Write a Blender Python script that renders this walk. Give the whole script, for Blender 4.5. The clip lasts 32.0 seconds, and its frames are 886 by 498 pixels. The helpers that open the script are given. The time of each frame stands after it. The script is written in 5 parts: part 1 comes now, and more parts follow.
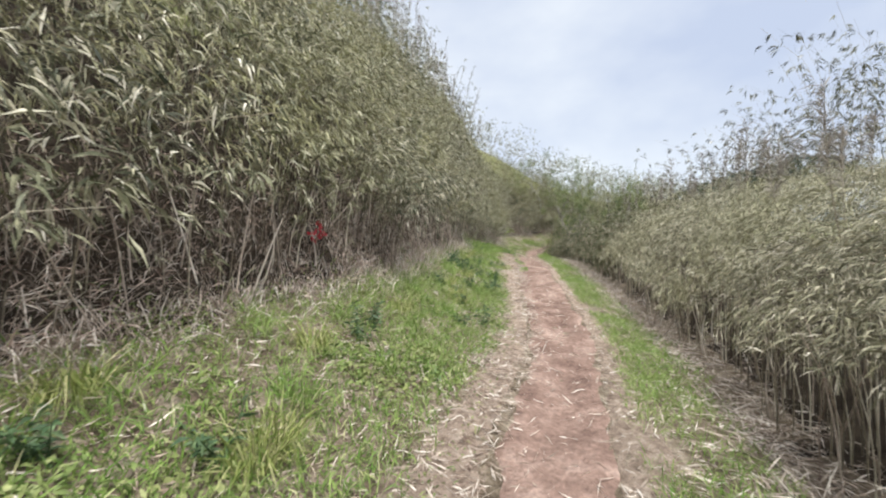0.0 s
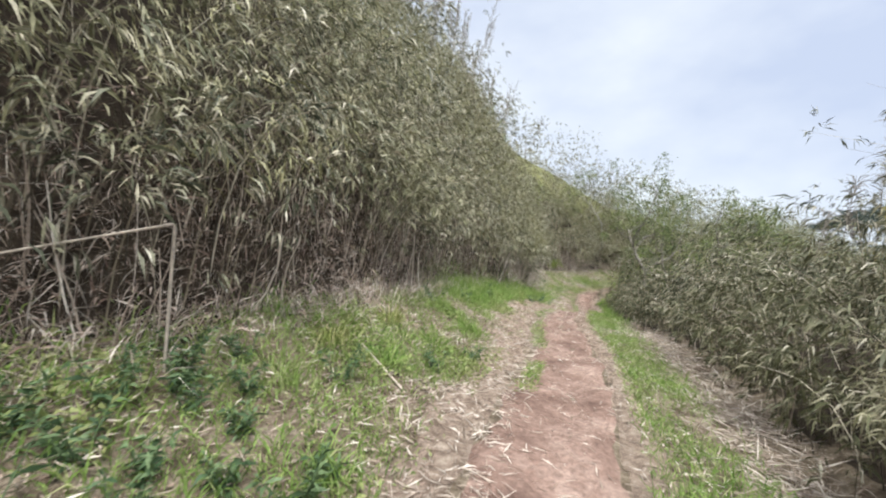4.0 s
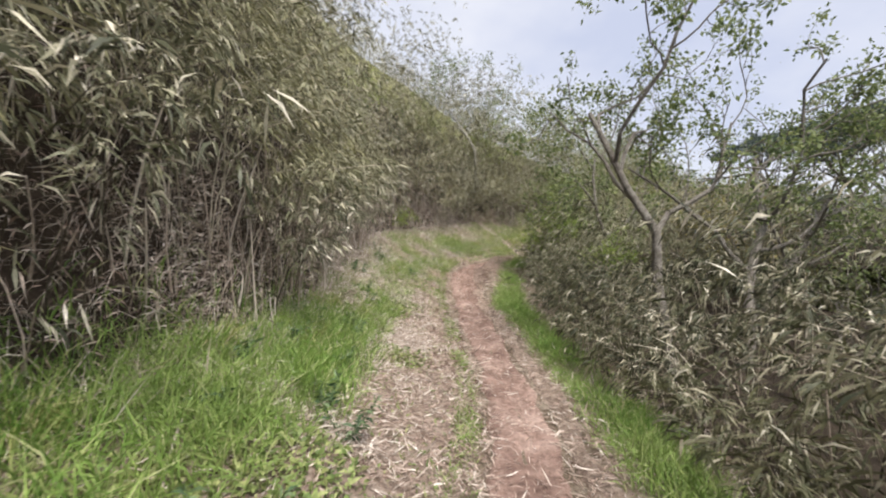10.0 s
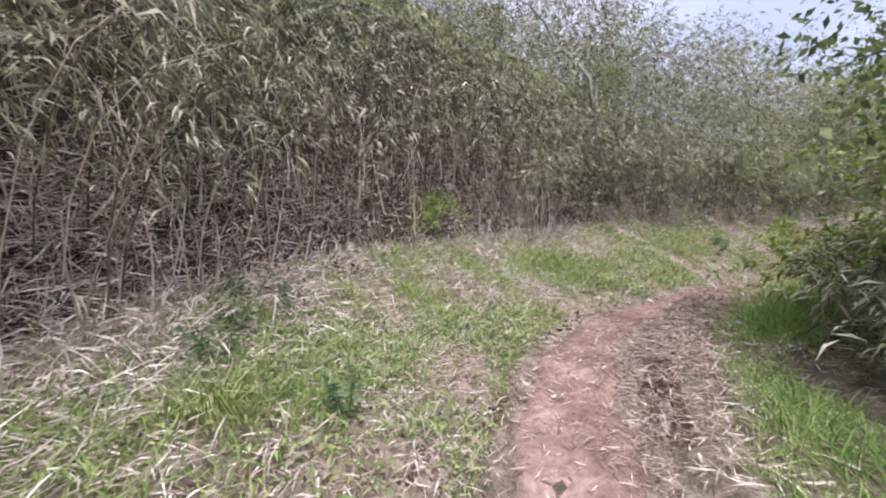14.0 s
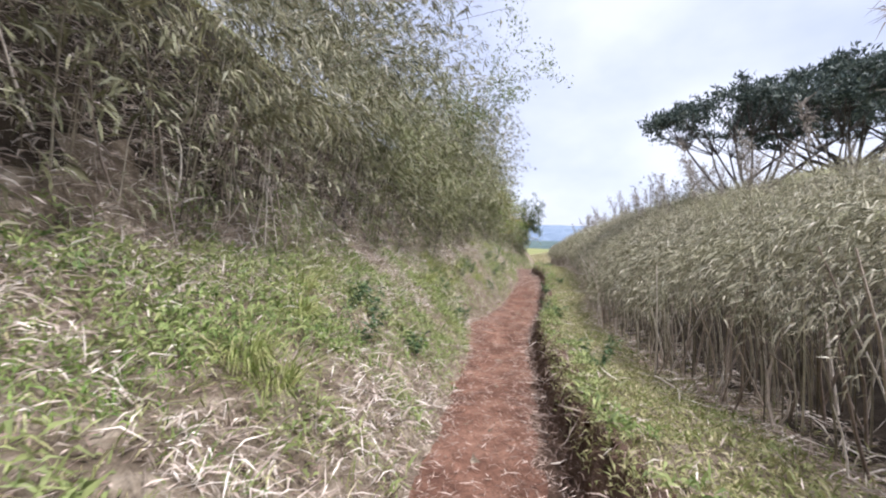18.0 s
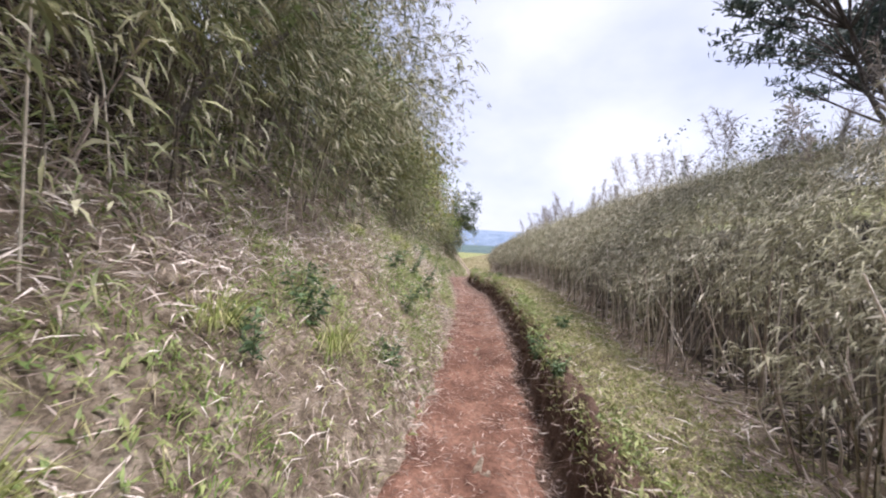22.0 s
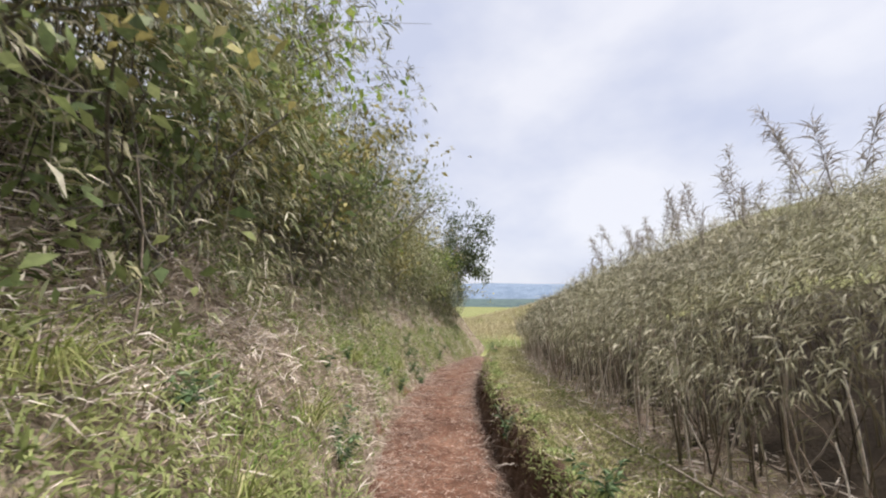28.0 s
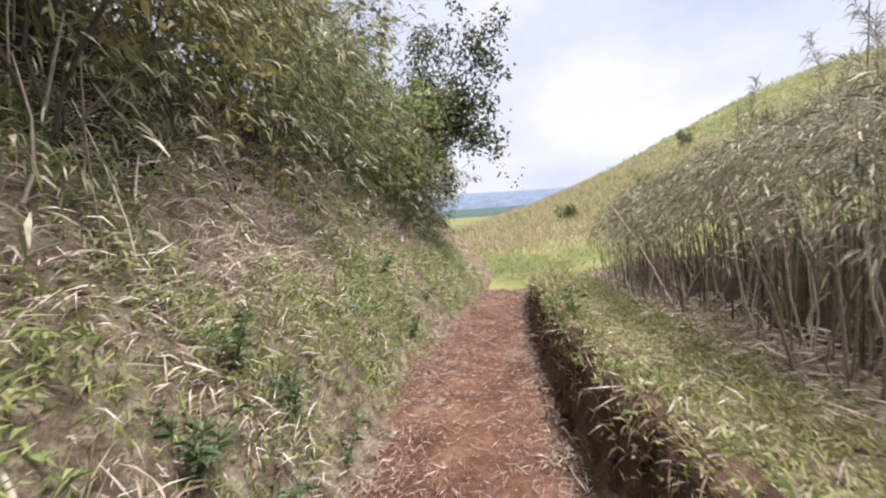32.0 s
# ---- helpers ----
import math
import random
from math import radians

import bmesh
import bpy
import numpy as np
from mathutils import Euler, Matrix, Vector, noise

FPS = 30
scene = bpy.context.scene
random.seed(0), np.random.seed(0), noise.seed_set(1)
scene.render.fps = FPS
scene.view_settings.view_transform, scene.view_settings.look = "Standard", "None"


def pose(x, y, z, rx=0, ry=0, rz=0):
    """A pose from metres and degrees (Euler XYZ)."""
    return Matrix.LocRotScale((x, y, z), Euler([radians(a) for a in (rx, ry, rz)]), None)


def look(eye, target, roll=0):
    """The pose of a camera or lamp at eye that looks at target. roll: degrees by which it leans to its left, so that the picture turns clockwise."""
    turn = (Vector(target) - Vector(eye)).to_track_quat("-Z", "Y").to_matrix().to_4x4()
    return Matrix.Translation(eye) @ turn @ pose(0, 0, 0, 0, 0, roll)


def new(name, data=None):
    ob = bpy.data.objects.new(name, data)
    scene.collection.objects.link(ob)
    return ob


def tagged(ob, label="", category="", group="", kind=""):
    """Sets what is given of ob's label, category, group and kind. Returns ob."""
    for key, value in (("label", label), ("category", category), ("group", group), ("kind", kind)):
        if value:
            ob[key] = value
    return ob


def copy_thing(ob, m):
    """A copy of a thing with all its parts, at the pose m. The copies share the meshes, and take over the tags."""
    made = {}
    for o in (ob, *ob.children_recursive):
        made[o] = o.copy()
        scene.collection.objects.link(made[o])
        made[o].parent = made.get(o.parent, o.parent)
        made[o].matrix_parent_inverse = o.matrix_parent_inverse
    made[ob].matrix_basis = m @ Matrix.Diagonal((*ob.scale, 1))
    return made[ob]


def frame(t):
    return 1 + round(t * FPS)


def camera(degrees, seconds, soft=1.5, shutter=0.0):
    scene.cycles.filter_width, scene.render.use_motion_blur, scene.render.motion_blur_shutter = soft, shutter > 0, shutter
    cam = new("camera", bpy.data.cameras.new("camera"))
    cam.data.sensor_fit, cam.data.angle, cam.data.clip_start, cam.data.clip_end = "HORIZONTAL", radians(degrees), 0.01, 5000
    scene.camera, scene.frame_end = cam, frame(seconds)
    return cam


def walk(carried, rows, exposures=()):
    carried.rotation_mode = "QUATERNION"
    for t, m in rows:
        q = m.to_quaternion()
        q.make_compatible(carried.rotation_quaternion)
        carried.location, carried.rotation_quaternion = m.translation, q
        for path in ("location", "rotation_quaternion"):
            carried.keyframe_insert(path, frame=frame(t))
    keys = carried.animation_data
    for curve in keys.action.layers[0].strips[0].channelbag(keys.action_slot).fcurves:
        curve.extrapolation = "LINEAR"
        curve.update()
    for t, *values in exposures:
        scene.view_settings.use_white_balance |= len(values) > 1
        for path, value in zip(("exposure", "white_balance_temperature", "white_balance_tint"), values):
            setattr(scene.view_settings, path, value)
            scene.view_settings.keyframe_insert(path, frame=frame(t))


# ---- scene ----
cam = camera(96.1, 32.0, soft=2.1, shutter=0.12)
ROWS = [
    (0, look((0.003, 0.071, 1.366), (0.008, 2.068, 1.256), 0.07)),
    (0.5, look((0.333, 1.248, 1.351), (0.292, 3.246, 1.276), -0.48)),
    (1, look((0.716, 2.421, 1.358), (0.751, 4.421, 1.335), -1.06)),
    (1.5, look((1.061, 3.520, 1.309), (1.185, 5.515, 1.252), -1.78)),
    (2, look((1.475, 4.458, 1.271), (1.556, 6.455, 1.191), -1.86)),
    (2.5, look((1.809, 5.471, 1.218), (1.723, 7.467, 1.119), -0.01)),
    (3, look((2.090, 6.460, 1.259), (1.888, 8.449, 1.211), 1.99)),
    (3.5, look((2.274, 7.486, 1.273), (1.969, 9.463, 1.267), 3.34)),
    (4, look((2.326, 8.623, 1.352), (2.040, 10.603, 1.364), 3.45)),
    (4.5, look((2.514, 9.674, 1.424), (2.306, 11.662, 1.459), 3.18)),
    (6.5, look((3.213, 13.332, 1.387), (3.077, 15.326, 1.471), 0.74)),
    (7, look((3.276, 14.295, 1.370), (3.211, 16.292, 1.448), -0.12)),
    (7.5, look((3.400, 15.328, 1.389), (3.410, 17.326, 1.470), -0.52)),
    (8, look((3.470, 16.312, 1.434), (3.560, 18.308, 1.527), -0.38)),
    (8.5, look((3.572, 17.382, 1.417), (3.767, 19.370, 1.529), 0.33)),
    (9, look((3.576, 18.295, 1.450), (3.845, 20.275, 1.536), 1.06)),
    (9.5, look((3.771, 19.318, 1.421), (4.288, 21.249, 1.389), 2.01)),
    (10, look((4.114, 20.271, 1.275), (4.536, 22.216, 1.080), 1.23)),
    (10.5, look((4.635, 21.433, 1.151), (5.190, 23.347, 0.982), -0.04)),
    (11, look((5.083, 22.345, 0.914), (5.436, 24.297, 0.656), -2.17)),
    (11.5, look((5.373, 23.239, 0.794), (5.847, 25.165, 0.537), 3.58)),
    (12, look((5.611, 24.140, 0.748), (5.747, 26.127, 0.565), 7.78)),
    (12.5, look((5.859, 25.160, 0.687), (6.139, 27.138, 0.598), 6.05)),
    (13, look((6.019, 26.124, 0.658), (6.092, 28.123, 0.660), 2.20)),
    (13.5, look((6.117, 27.078, 0.664), (6.213, 29.076, 0.639), -0.60)),
    (14, look((6.291, 27.825, 0.632), (6.139, 29.818, 0.558), -3.08)),
    (14.5, look((6.511, 28.734, 0.633), (6.395, 30.730, 0.608), -5.03)),
    (15, look((6.758, 29.508, 0.654), (6.943, 31.497, 0.557), -6.04)),
    (15.5, look((7.119, 30.470, 0.685), (7.919, 32.262, 0.301), -6.73)),
    (17.5, look((9.302, 34.020, 0.685), (10.588, 35.550, 0.750), -0.60)),
    (18, look((10.077, 34.786, 0.718), (11.487, 36.204, 0.659), 2.07)),
    (18.5, look((10.684, 35.388, 0.770), (12.242, 36.642, 0.751), 3.39)),
    (19, look((11.356, 35.956, 0.706), (12.966, 37.143, 0.682), 2.38)),
    (19.5, look((12.073, 36.559, 0.743), (13.634, 37.810, 0.754), 2.26)),
    (20, look((13.025, 37.061, 0.671), (14.627, 38.245, 0.488), -0.04)),
    (20.5, look((13.921, 37.694, 0.579), (15.600, 38.767, 0.401), -1.83)),
    (21, look((14.732, 38.286, 0.504), (16.470, 39.266, 0.373), 1.85)),
    (21.5, look((15.525, 38.947, 0.466), (17.251, 39.957, 0.413), 5.19)),
    (22, look((16.403, 39.488, 0.441), (18.047, 40.627, 0.414), 3.10)),
    (22.5, look((17.259, 40.016, 0.419), (18.885, 41.179, 0.396), 2.95)),
    (23, look((18.229, 40.506, 0.424), (19.758, 41.789, 0.292), -0.43)),
    (23.5, look((19.133, 41.008, 0.433), (20.729, 42.192, 0.199), 0.13)),
    (24, look((20.030, 41.451, 0.453), (21.706, 42.517, 0.218), -2.05)),
    (24.5, look((20.830, 41.942, 0.523), (22.551, 42.960, 0.532), -1.24)),
    (25, look((21.649, 42.442, 0.628), (23.360, 43.433, 0.930), -2.92)),
    (25.5, look((22.537, 42.956, 0.654), (24.249, 43.884, 1.106), -4.58)),
    (27.5, look((26.032, 45.270, 0.588), (27.692, 46.301, 1.013), -0.39)),
    (28, look((26.941, 45.788, 0.514), (28.546, 46.955, 0.761), 0.65)),
    (28.5, look((27.836, 46.399, 0.449), (29.466, 47.556, 0.385), -0.62)),
    (29, look((28.810, 46.966, 0.370), (30.442, 48.098, 0.135), -0.26)),
    (29.5, look((29.624, 47.605, 0.258), (31.316, 48.622, -0.063), 0.45)),
    (30, look((30.451, 48.216, 0.215), (32.150, 49.261, 0.070), 0.43)),
    (30.5, look((31.285, 48.923, 0.219), (32.971, 49.997, 0.288), -1.23)),
    (31, look((32.254, 49.540, 0.160), (34.049, 50.414, 0.269), 0.26)),
    (31.5, look((33.058, 50.189, 0.082), (34.836, 51.067, -0.175), -4.70)),
    (32, look((33.908, 50.718, 0.039), (35.574, 51.809, -0.148), -3.94)),
]
walk(cam, ROWS, [(0, 0.34, 6250, 7), (5, 0.45, 6200, 7), (8, 0.5, 6200, 8), (10, 0.34, 6450, 12), (12, 0.46, 6450, 17), (14, 0.54, 5850, 19), (15, 0.62, 5850, 19), (18, 0.56, 5950, 16), (20, 0.56, 5850, 19), (22, 0.58, 6050, 20), (24, 0.56, 5900, 18), (25, 0.54, 5850, 17), (28, 0.33, 6500, 12.5), (30, 0.48, 6600, 12.5), (32, 0.5, 6450, 13.5)])

# ---- light ----
world = bpy.data.worlds.new("world")
scene.world = world
world.use_nodes = True


def sky_nodes():
    nt = world.node_tree
    nt.nodes.clear()
    out = nt.nodes.new("ShaderNodeOutputWorld")
    sky = nt.nodes.new("ShaderNodeTexSky")
    sky.sky_type, sky.sun_disc = "NISHITA", False
    sky.sun_elevation, sky.sun_rotation = radians(66.2), radians(156.5)
    blue = nt.nodes.new("ShaderNodeBackground")
    blue.inputs["Strength"].default_value = 0.10
    nt.links.new(sky.outputs[0], blue.inputs["Color"])
    co = nt.nodes.new("ShaderNodeTexCoord")
    stretch = nt.nodes.new("ShaderNodeMapping")
    stretch.inputs["Scale"].default_value = (1.5, 1.5, 2.8)
    nt.links.new(co.outputs["Generated"], stretch.inputs["Vector"])
    puff = nt.nodes.new("ShaderNodeTexNoise")
    puff.inputs["Scale"].default_value, puff.inputs["Detail"].default_value, puff.inputs["Roughness"].default_value = 1.5, 5.0, 0.5
    nt.links.new(stretch.outputs[0], puff.inputs["Vector"])
    ramp = nt.nodes.new("ShaderNodeValToRGB")
    ramp.color_ramp.elements[0].position, ramp.color_ramp.elements[0].color = 0.34, (0.62, 0.67, 0.82, 1)
    ramp.color_ramp.elements[1].position, ramp.color_ramp.elements[1].color = 0.62, (0.87, 0.89, 0.95, 1)
    nt.links.new(puff.outputs["Fac"], ramp.inputs["Fac"])
    cloud = nt.nodes.new("ShaderNodeBackground")
    cloud.inputs["Strength"].default_value = 0.86
    nt.links.new(ramp.outputs[0], cloud.inputs["Color"])
    mix = nt.nodes.new("ShaderNodeMixShader")
    mix.inputs[0].default_value = 0.88
    nt.links.new(blue.outputs[0], mix.inputs[1])
    nt.links.new(cloud.outputs[0], mix.inputs[2])
    nt.links.new(mix.outputs[0], out.inputs["Surface"])


sky_nodes()
sun = new("sun", bpy.data.lights.new("sun", "SUN"))
sun.data.energy, sun.data.angle, sun.data.color = 5.4, radians(20), (1.0, 0.95, 0.86)
sun.matrix_world = look((7.4, -17, 42), (0, 0, 0))


# ---- materials ----
def nodes_of(name):
    m = bpy.data.materials.new(name)
    m.use_nodes = True
    nt = m.node_tree
    return m, nt, nt.nodes["Principled BSDF"], nt.nodes["Material Output"]


def ramp_node(nt, stops):
    r = nt.nodes.new("ShaderNodeValToRGB")
    while len(r.color_ramp.elements) < len(stops):
        r.color_ramp.elements.new(0.5)
    for e, (p, c) in zip(r.color_ramp.elements, stops):
        e.position, e.color = p, (*c, 1)
    return r


def noise_node(nt, scale, detail=3.0, rough=0.55, vec=None):
    n = nt.nodes.new("ShaderNodeTexNoise")
    n.inputs["Scale"].default_value, n.inputs["Detail"].default_value, n.inputs["Roughness"].default_value = scale, detail, rough
    if vec is not None:
        nt.links.new(vec, n.inputs["Vector"])
    return n


def mix_col(nt, fac, a, b, mode="MIX"):
    m = nt.nodes.new("ShaderNodeMix")
    m.data_type, m.blend_type = "RGBA", mode
    for sock, v in ((m.inputs[0], fac), (m.inputs[6], a), (m.inputs[7], b)):
        if isinstance(v, (int, float)):
            sock.default_value = v
        elif isinstance(v, tuple):
            sock.default_value = (*v, 1)
        else:
            nt.links.new(v, sock)
    return m.outputs[2]


def blade(name, stops, patch=None, patch_scale=0.6, through_light=0.3, rough=0.55, gloss=0.3):
    """Leaves, blades and stems: every loose piece takes its own colour; patches drift over metres."""
    m, nt, bsdf, out = nodes_of(name)
    geo = nt.nodes.new("ShaderNodeNewGeometry")
    r = ramp_node(nt, stops)
    r.color_ramp.interpolation = "LINEAR"
    nt.links.new(geo.outputs["Random Per Island"], r.inputs["Fac"])
    col = r.outputs[0]
    n = noise_node(nt, patch_scale, 3, 0.6, geo.outputs["Position"])
    if patch is not None:
        pr = ramp_node(nt, [(0.42, (0, 0, 0)), (0.62, (1, 1, 1))])
        nt.links.new(n.outputs["Fac"], pr.inputs["Fac"])
        half = nt.nodes.new("ShaderNodeMath")
        half.operation = "MULTIPLY"
        half.inputs[1].default_value = 0.6
        nt.links.new(pr.outputs[0], half.inputs[0])
        col = mix_col(nt, half.outputs[0], col, patch)
    fine = noise_node(nt, 35.0, 2, 0.5, geo.outputs["Position"])
    fr = ramp_node(nt, [(0.3, (0.72, 0.72, 0.72)), (0.7, (1.15, 1.15, 1.15))])
    nt.links.new(fine.outputs["Fac"], fr.inputs["Fac"])
    col = mix_col(nt, 1.0, col, fr.outputs[0], "MULTIPLY")
    nt.links.new(col, bsdf.inputs["Base Color"])
    bsdf.inputs["Roughness"].default_value = rough
    bsdf.inputs["Specular IOR Level"].default_value = gloss
    if through_light:
        tr = nt.nodes.new("ShaderNodeBsdfTranslucent")
        nt.links.new(col, tr.inputs["Color"])
        mx = nt.nodes.new("ShaderNodeMixShader")
        mx.inputs[0].default_value = through_light
        nt.links.new(bsdf.outputs[0], mx.inputs[1])
        nt.links.new(tr.outputs[0], mx.inputs[2])
        nt.links.new(mx.outputs[0], out.inputs["Surface"])
    return m


def soil(name, stops, scale, bump=0.6, second=None):
    """Earth: mottled at two scales, matt, with crumbs as fine relief."""
    m, nt, bsdf, out = nodes_of(name)
    geo = nt.nodes.new("ShaderNodeNewGeometry")
    a = noise_node(nt, scale, 6, 0.65, geo.outputs["Position"])
    r = ramp_node(nt, stops)
    nt.links.new(a.outputs["Fac"], r.inputs["Fac"])
    col = r.outputs[0]
    b = noise_node(nt, scale * 9, 4, 0.7, geo.outputs["Position"])
    br = ramp_node(nt, [(0.3, (0.6, 0.6, 0.6)), (0.7, (1.2, 1.2, 1.2))])
    nt.links.new(b.outputs["Fac"], br.inputs["Fac"])
    col = mix_col(nt, 1.0, col, br.outputs[0], "MULTIPLY")
    if second is not None:
        c = noise_node(nt, 0.35, 4, 0.6, geo.outputs["Position"])
        cr = ramp_node(nt, [(0.45, (0, 0, 0)), (0.6, (1, 1, 1))])
        nt.links.new(c.outputs["Fac"], cr.inputs["Fac"])
        col = mix_col(nt, cr.outputs[0], col, second)
    nt.links.new(col, bsdf.inputs["Base Color"])
    bsdf.inputs["Roughness"].default_value = 0.95
    bsdf.inputs["Specular IOR Level"].default_value = 0.15
    bp = nt.nodes.new("ShaderNodeBump")
    bp.inputs["Strength"].default_value, bp.inputs["Distance"].default_value = bump, 0.03
    nt.links.new(b.outputs["Fac"], bp.inputs["Height"])
    nt.links.new(bp.outputs[0], bsdf.inputs["Normal"])
    return m


def redden(m, tint, x0, x1):
    """The earth turns redder along the trail, from x0 to x1."""
    nt = m.node_tree
    bsdf = nt.nodes["Principled BSDF"]
    was = bsdf.inputs["Base Color"].links[0].from_socket
    geo = nt.nodes.new("ShaderNodeNewGeometry")
    xyz = nt.nodes.new("ShaderNodeSeparateXYZ")
    nt.links.new(geo.outputs["Position"], xyz.inputs[0])
    rng = nt.nodes.new("ShaderNodeMapRange")
    rng.inputs[1].default_value, rng.inputs[2].default_value = x0, x1
    nt.links.new(xyz.outputs[0], rng.inputs[0])
    red = mix_col(nt, 1.0, was, tint, "MULTIPLY")
    nt.links.new(mix_col(nt, rng.outputs[0], was, red), bsdf.inputs["Base Color"])


M_BAMBOO_LEAF = blade("bamboo_leaf", [(0.0, (0.03, 0.037, 0.022)), (0.36, (0.105, 0.112, 0.074)), (0.66, (0.27, 0.26, 0.18)), (0.88, (0.52, 0.48, 0.37)), (1.0, (0.82, 0.77, 0.66))], (0.27, 0.265, 0.145), 0.35, 0.14)
M_HEDGE_LEAF = blade("hedge_bamboo_leaf", [(0.0, (0.085, 0.085, 0.052)), (0.4, (0.215, 0.208, 0.138)), (0.7, (0.37, 0.345, 0.245)), (0.9, (0.56, 0.515, 0.40)), (1.0, (0.84, 0.78, 0.67))], (0.34, 0.325, 0.20), 0.5, 0.16)
M_THATCH = blade("thatch_leaf", [(0.0, (0.07, 0.07, 0.036)), (0.4, (0.20, 0.19, 0.105)), (0.75, (0.36, 0.335, 0.21)), (1.0, (0.62, 0.57, 0.44))], (0.32, 0.31, 0.15), 0.4, 0.16)
M_BAMBOO_LEAF_GREEN = blade("bamboo_leaf_green", [(0.0, (0.06, 0.08, 0.036)), (0.45, (0.19, 0.20, 0.105)), (0.75, (0.37, 0.34, 0.20)), (0.9, (0.47, 0.44, 0.33)), (1.0, (0.80, 0.74, 0.60))], (0.28, 0.30, 0.13), 0.4, 0.16)
M_FEATHER = blade("feather_grass", [(0.0, (0.24, 0.22, 0.14)), (0.6, (0.40, 0.37, 0.25)), (1.0, (0.62, 0.57, 0.45))], (0.33, 0.34, 0.18), 0.5)
M_PLUME = blade("reed_plume", [(0.0, (0.22, 0.19, 0.16)), (1.0, (0.40, 0.36, 0.32))], None, 0.6, 0.4)
M_BAMBOO_LEAF_DARK = blade("broad_bamboo_leaf", [(0.0, (0.026, 0.033, 0.018)), (0.45, (0.08, 0.084, 0.047)), (0.75, (0.19, 0.178, 0.112)), (0.92, (0.42, 0.385, 0.29)), (1.0, (0.84, 0.79, 0.67))], (0.13, 0.132, 0.062), 0.5, 0.12)
# Stems: the ramp's dark part stands in for shade inside the thickets.
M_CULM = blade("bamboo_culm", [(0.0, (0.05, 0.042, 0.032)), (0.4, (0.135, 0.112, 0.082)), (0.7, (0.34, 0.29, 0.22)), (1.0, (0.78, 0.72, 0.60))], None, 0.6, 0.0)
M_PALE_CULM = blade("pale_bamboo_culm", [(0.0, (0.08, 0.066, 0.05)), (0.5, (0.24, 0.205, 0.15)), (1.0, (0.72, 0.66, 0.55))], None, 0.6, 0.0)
M_GRASS = blade("grass_blade", [(0.0, (0.11, 0.21, 0.045)), (0.5, (0.22, 0.36, 0.08)), (0.82, (0.34, 0.46, 0.13)), (1.0, (0.60, 0.58, 0.34))], (0.33, 0.41, 0.15), 0.7, 0.4)
M_MOWN = blade("mown_grass", [(0.0, (0.16, 0.205, 0.055)), (0.5, (0.32, 0.345, 0.135)), (0.8, (0.47, 0.43, 0.23)), (1.0, (0.68, 0.60, 0.42))], (0.39, 0.365, 0.19), 0.7, 0.35)
M_STRAW = blade("straw", [(0.0, (0.26, 0.20, 0.165)), (0.5, (0.54, 0.455, 0.39)), (1.0, (0.86, 0.79, 0.72))], None, 0.6, 0.15, 0.7)
M_TORN_STRAW = blade("torn_straw", [(0.0, (0.16, 0.105, 0.085)), (0.5, (0.36, 0.265, 0.22)), (1.0, (0.66, 0.54, 0.47))], None, 0.6, 0.1, 0.7)
M_DRY = blade("dry_grass", [(0.0, (0.34, 0.28, 0.16)), (0.6, (0.50, 0.43, 0.27)), (1.0, (0.66, 0.59, 0.42))], None, 0.6, 0.3)
M_TUSSOCK = blade("tussock_blade", [(0.0, (0.18, 0.22, 0.06)), (0.5, (0.32, 0.36, 0.12)), (1.0, (0.58, 0.54, 0.30))], None, 0.6, 0.35)
M_WEED = blade("weed_leaf", [(0.0, (0.10, 0.16, 0.05)), (0.5, (0.23, 0.31, 0.10)), (1.0, (0.43, 0.47, 0.20))], (0.34, 0.35, 0.16), 1.1, 0.35)
M_DARK_WEED = blade("dark_weed_leaf", [(0.0, (0.045, 0.085, 0.042)), (0.5, (0.10, 0.16, 0.075)), (1.0, (0.20, 0.28, 0.14))], None, 1.1, 0.3)
M_TREE_LEAF = blade("tree_leaf", [(0.0, (0.10, 0.14, 0.06)), (0.6, (0.19, 0.24, 0.09)), (1.0, (0.34, 0.38, 0.16))], None, 0.6, 0.4)
M_FRESH_LEAF = blade("fresh_leaf", [(0.0, (0.14, 0.22, 0.04)), (0.6, (0.26, 0.36, 0.07)), (1.0, (0.42, 0.48, 0.14))], None, 0.6, 0.45)
M_GOLD_LEAF = blade("golden_leaf", [(0.0, (0.16, 0.14, 0.05)), (0.5, (0.31, 0.28, 0.10)), (1.0, (0.52, 0.46, 0.20))], None, 0.6, 0.3)
M_DARK_LEAF = blade("dark_leaf", [(0.0, (0.05, 0.075, 0.035)), (0.6, (0.10, 0.13, 0.06)), (1.0, (0.19, 0.22, 0.11))], None, 0.6, 0.25)
# Needles: lighter and bluer than dark green, with haze put into the colour.
M_NEEDLE = blade("pine_needle", [(0.0, (0.04, 0.06, 0.055)), (0.7, (0.085, 0.115, 0.10)), (1.0, (0.16, 0.19, 0.16))], None, 0.6, 0.15)
M_RED = blade("red_petal", [(0.0, (0.45, 0.02, 0.04)), (1.0, (0.65, 0.06, 0.09))], None, 0.6, 0.2)
M_BARK = soil("bark", [(0.3, (0.13, 0.115, 0.10)), (0.5, (0.22, 0.20, 0.175)), (0.7, (0.34, 0.32, 0.29))], 9.0, 0.9)
M_PALE_BARK = soil("pale_bark", [(0.3, (0.22, 0.205, 0.18)), (0.5, (0.36, 0.34, 0.30)), (0.7, (0.52, 0.49, 0.44))], 9.0, 0.9)
M_DARK_BARK = soil("dark_bark", [(0.3, (0.06, 0.052, 0.05)), (0.7, (0.19, 0.17, 0.16))], 9.0, 0.9)
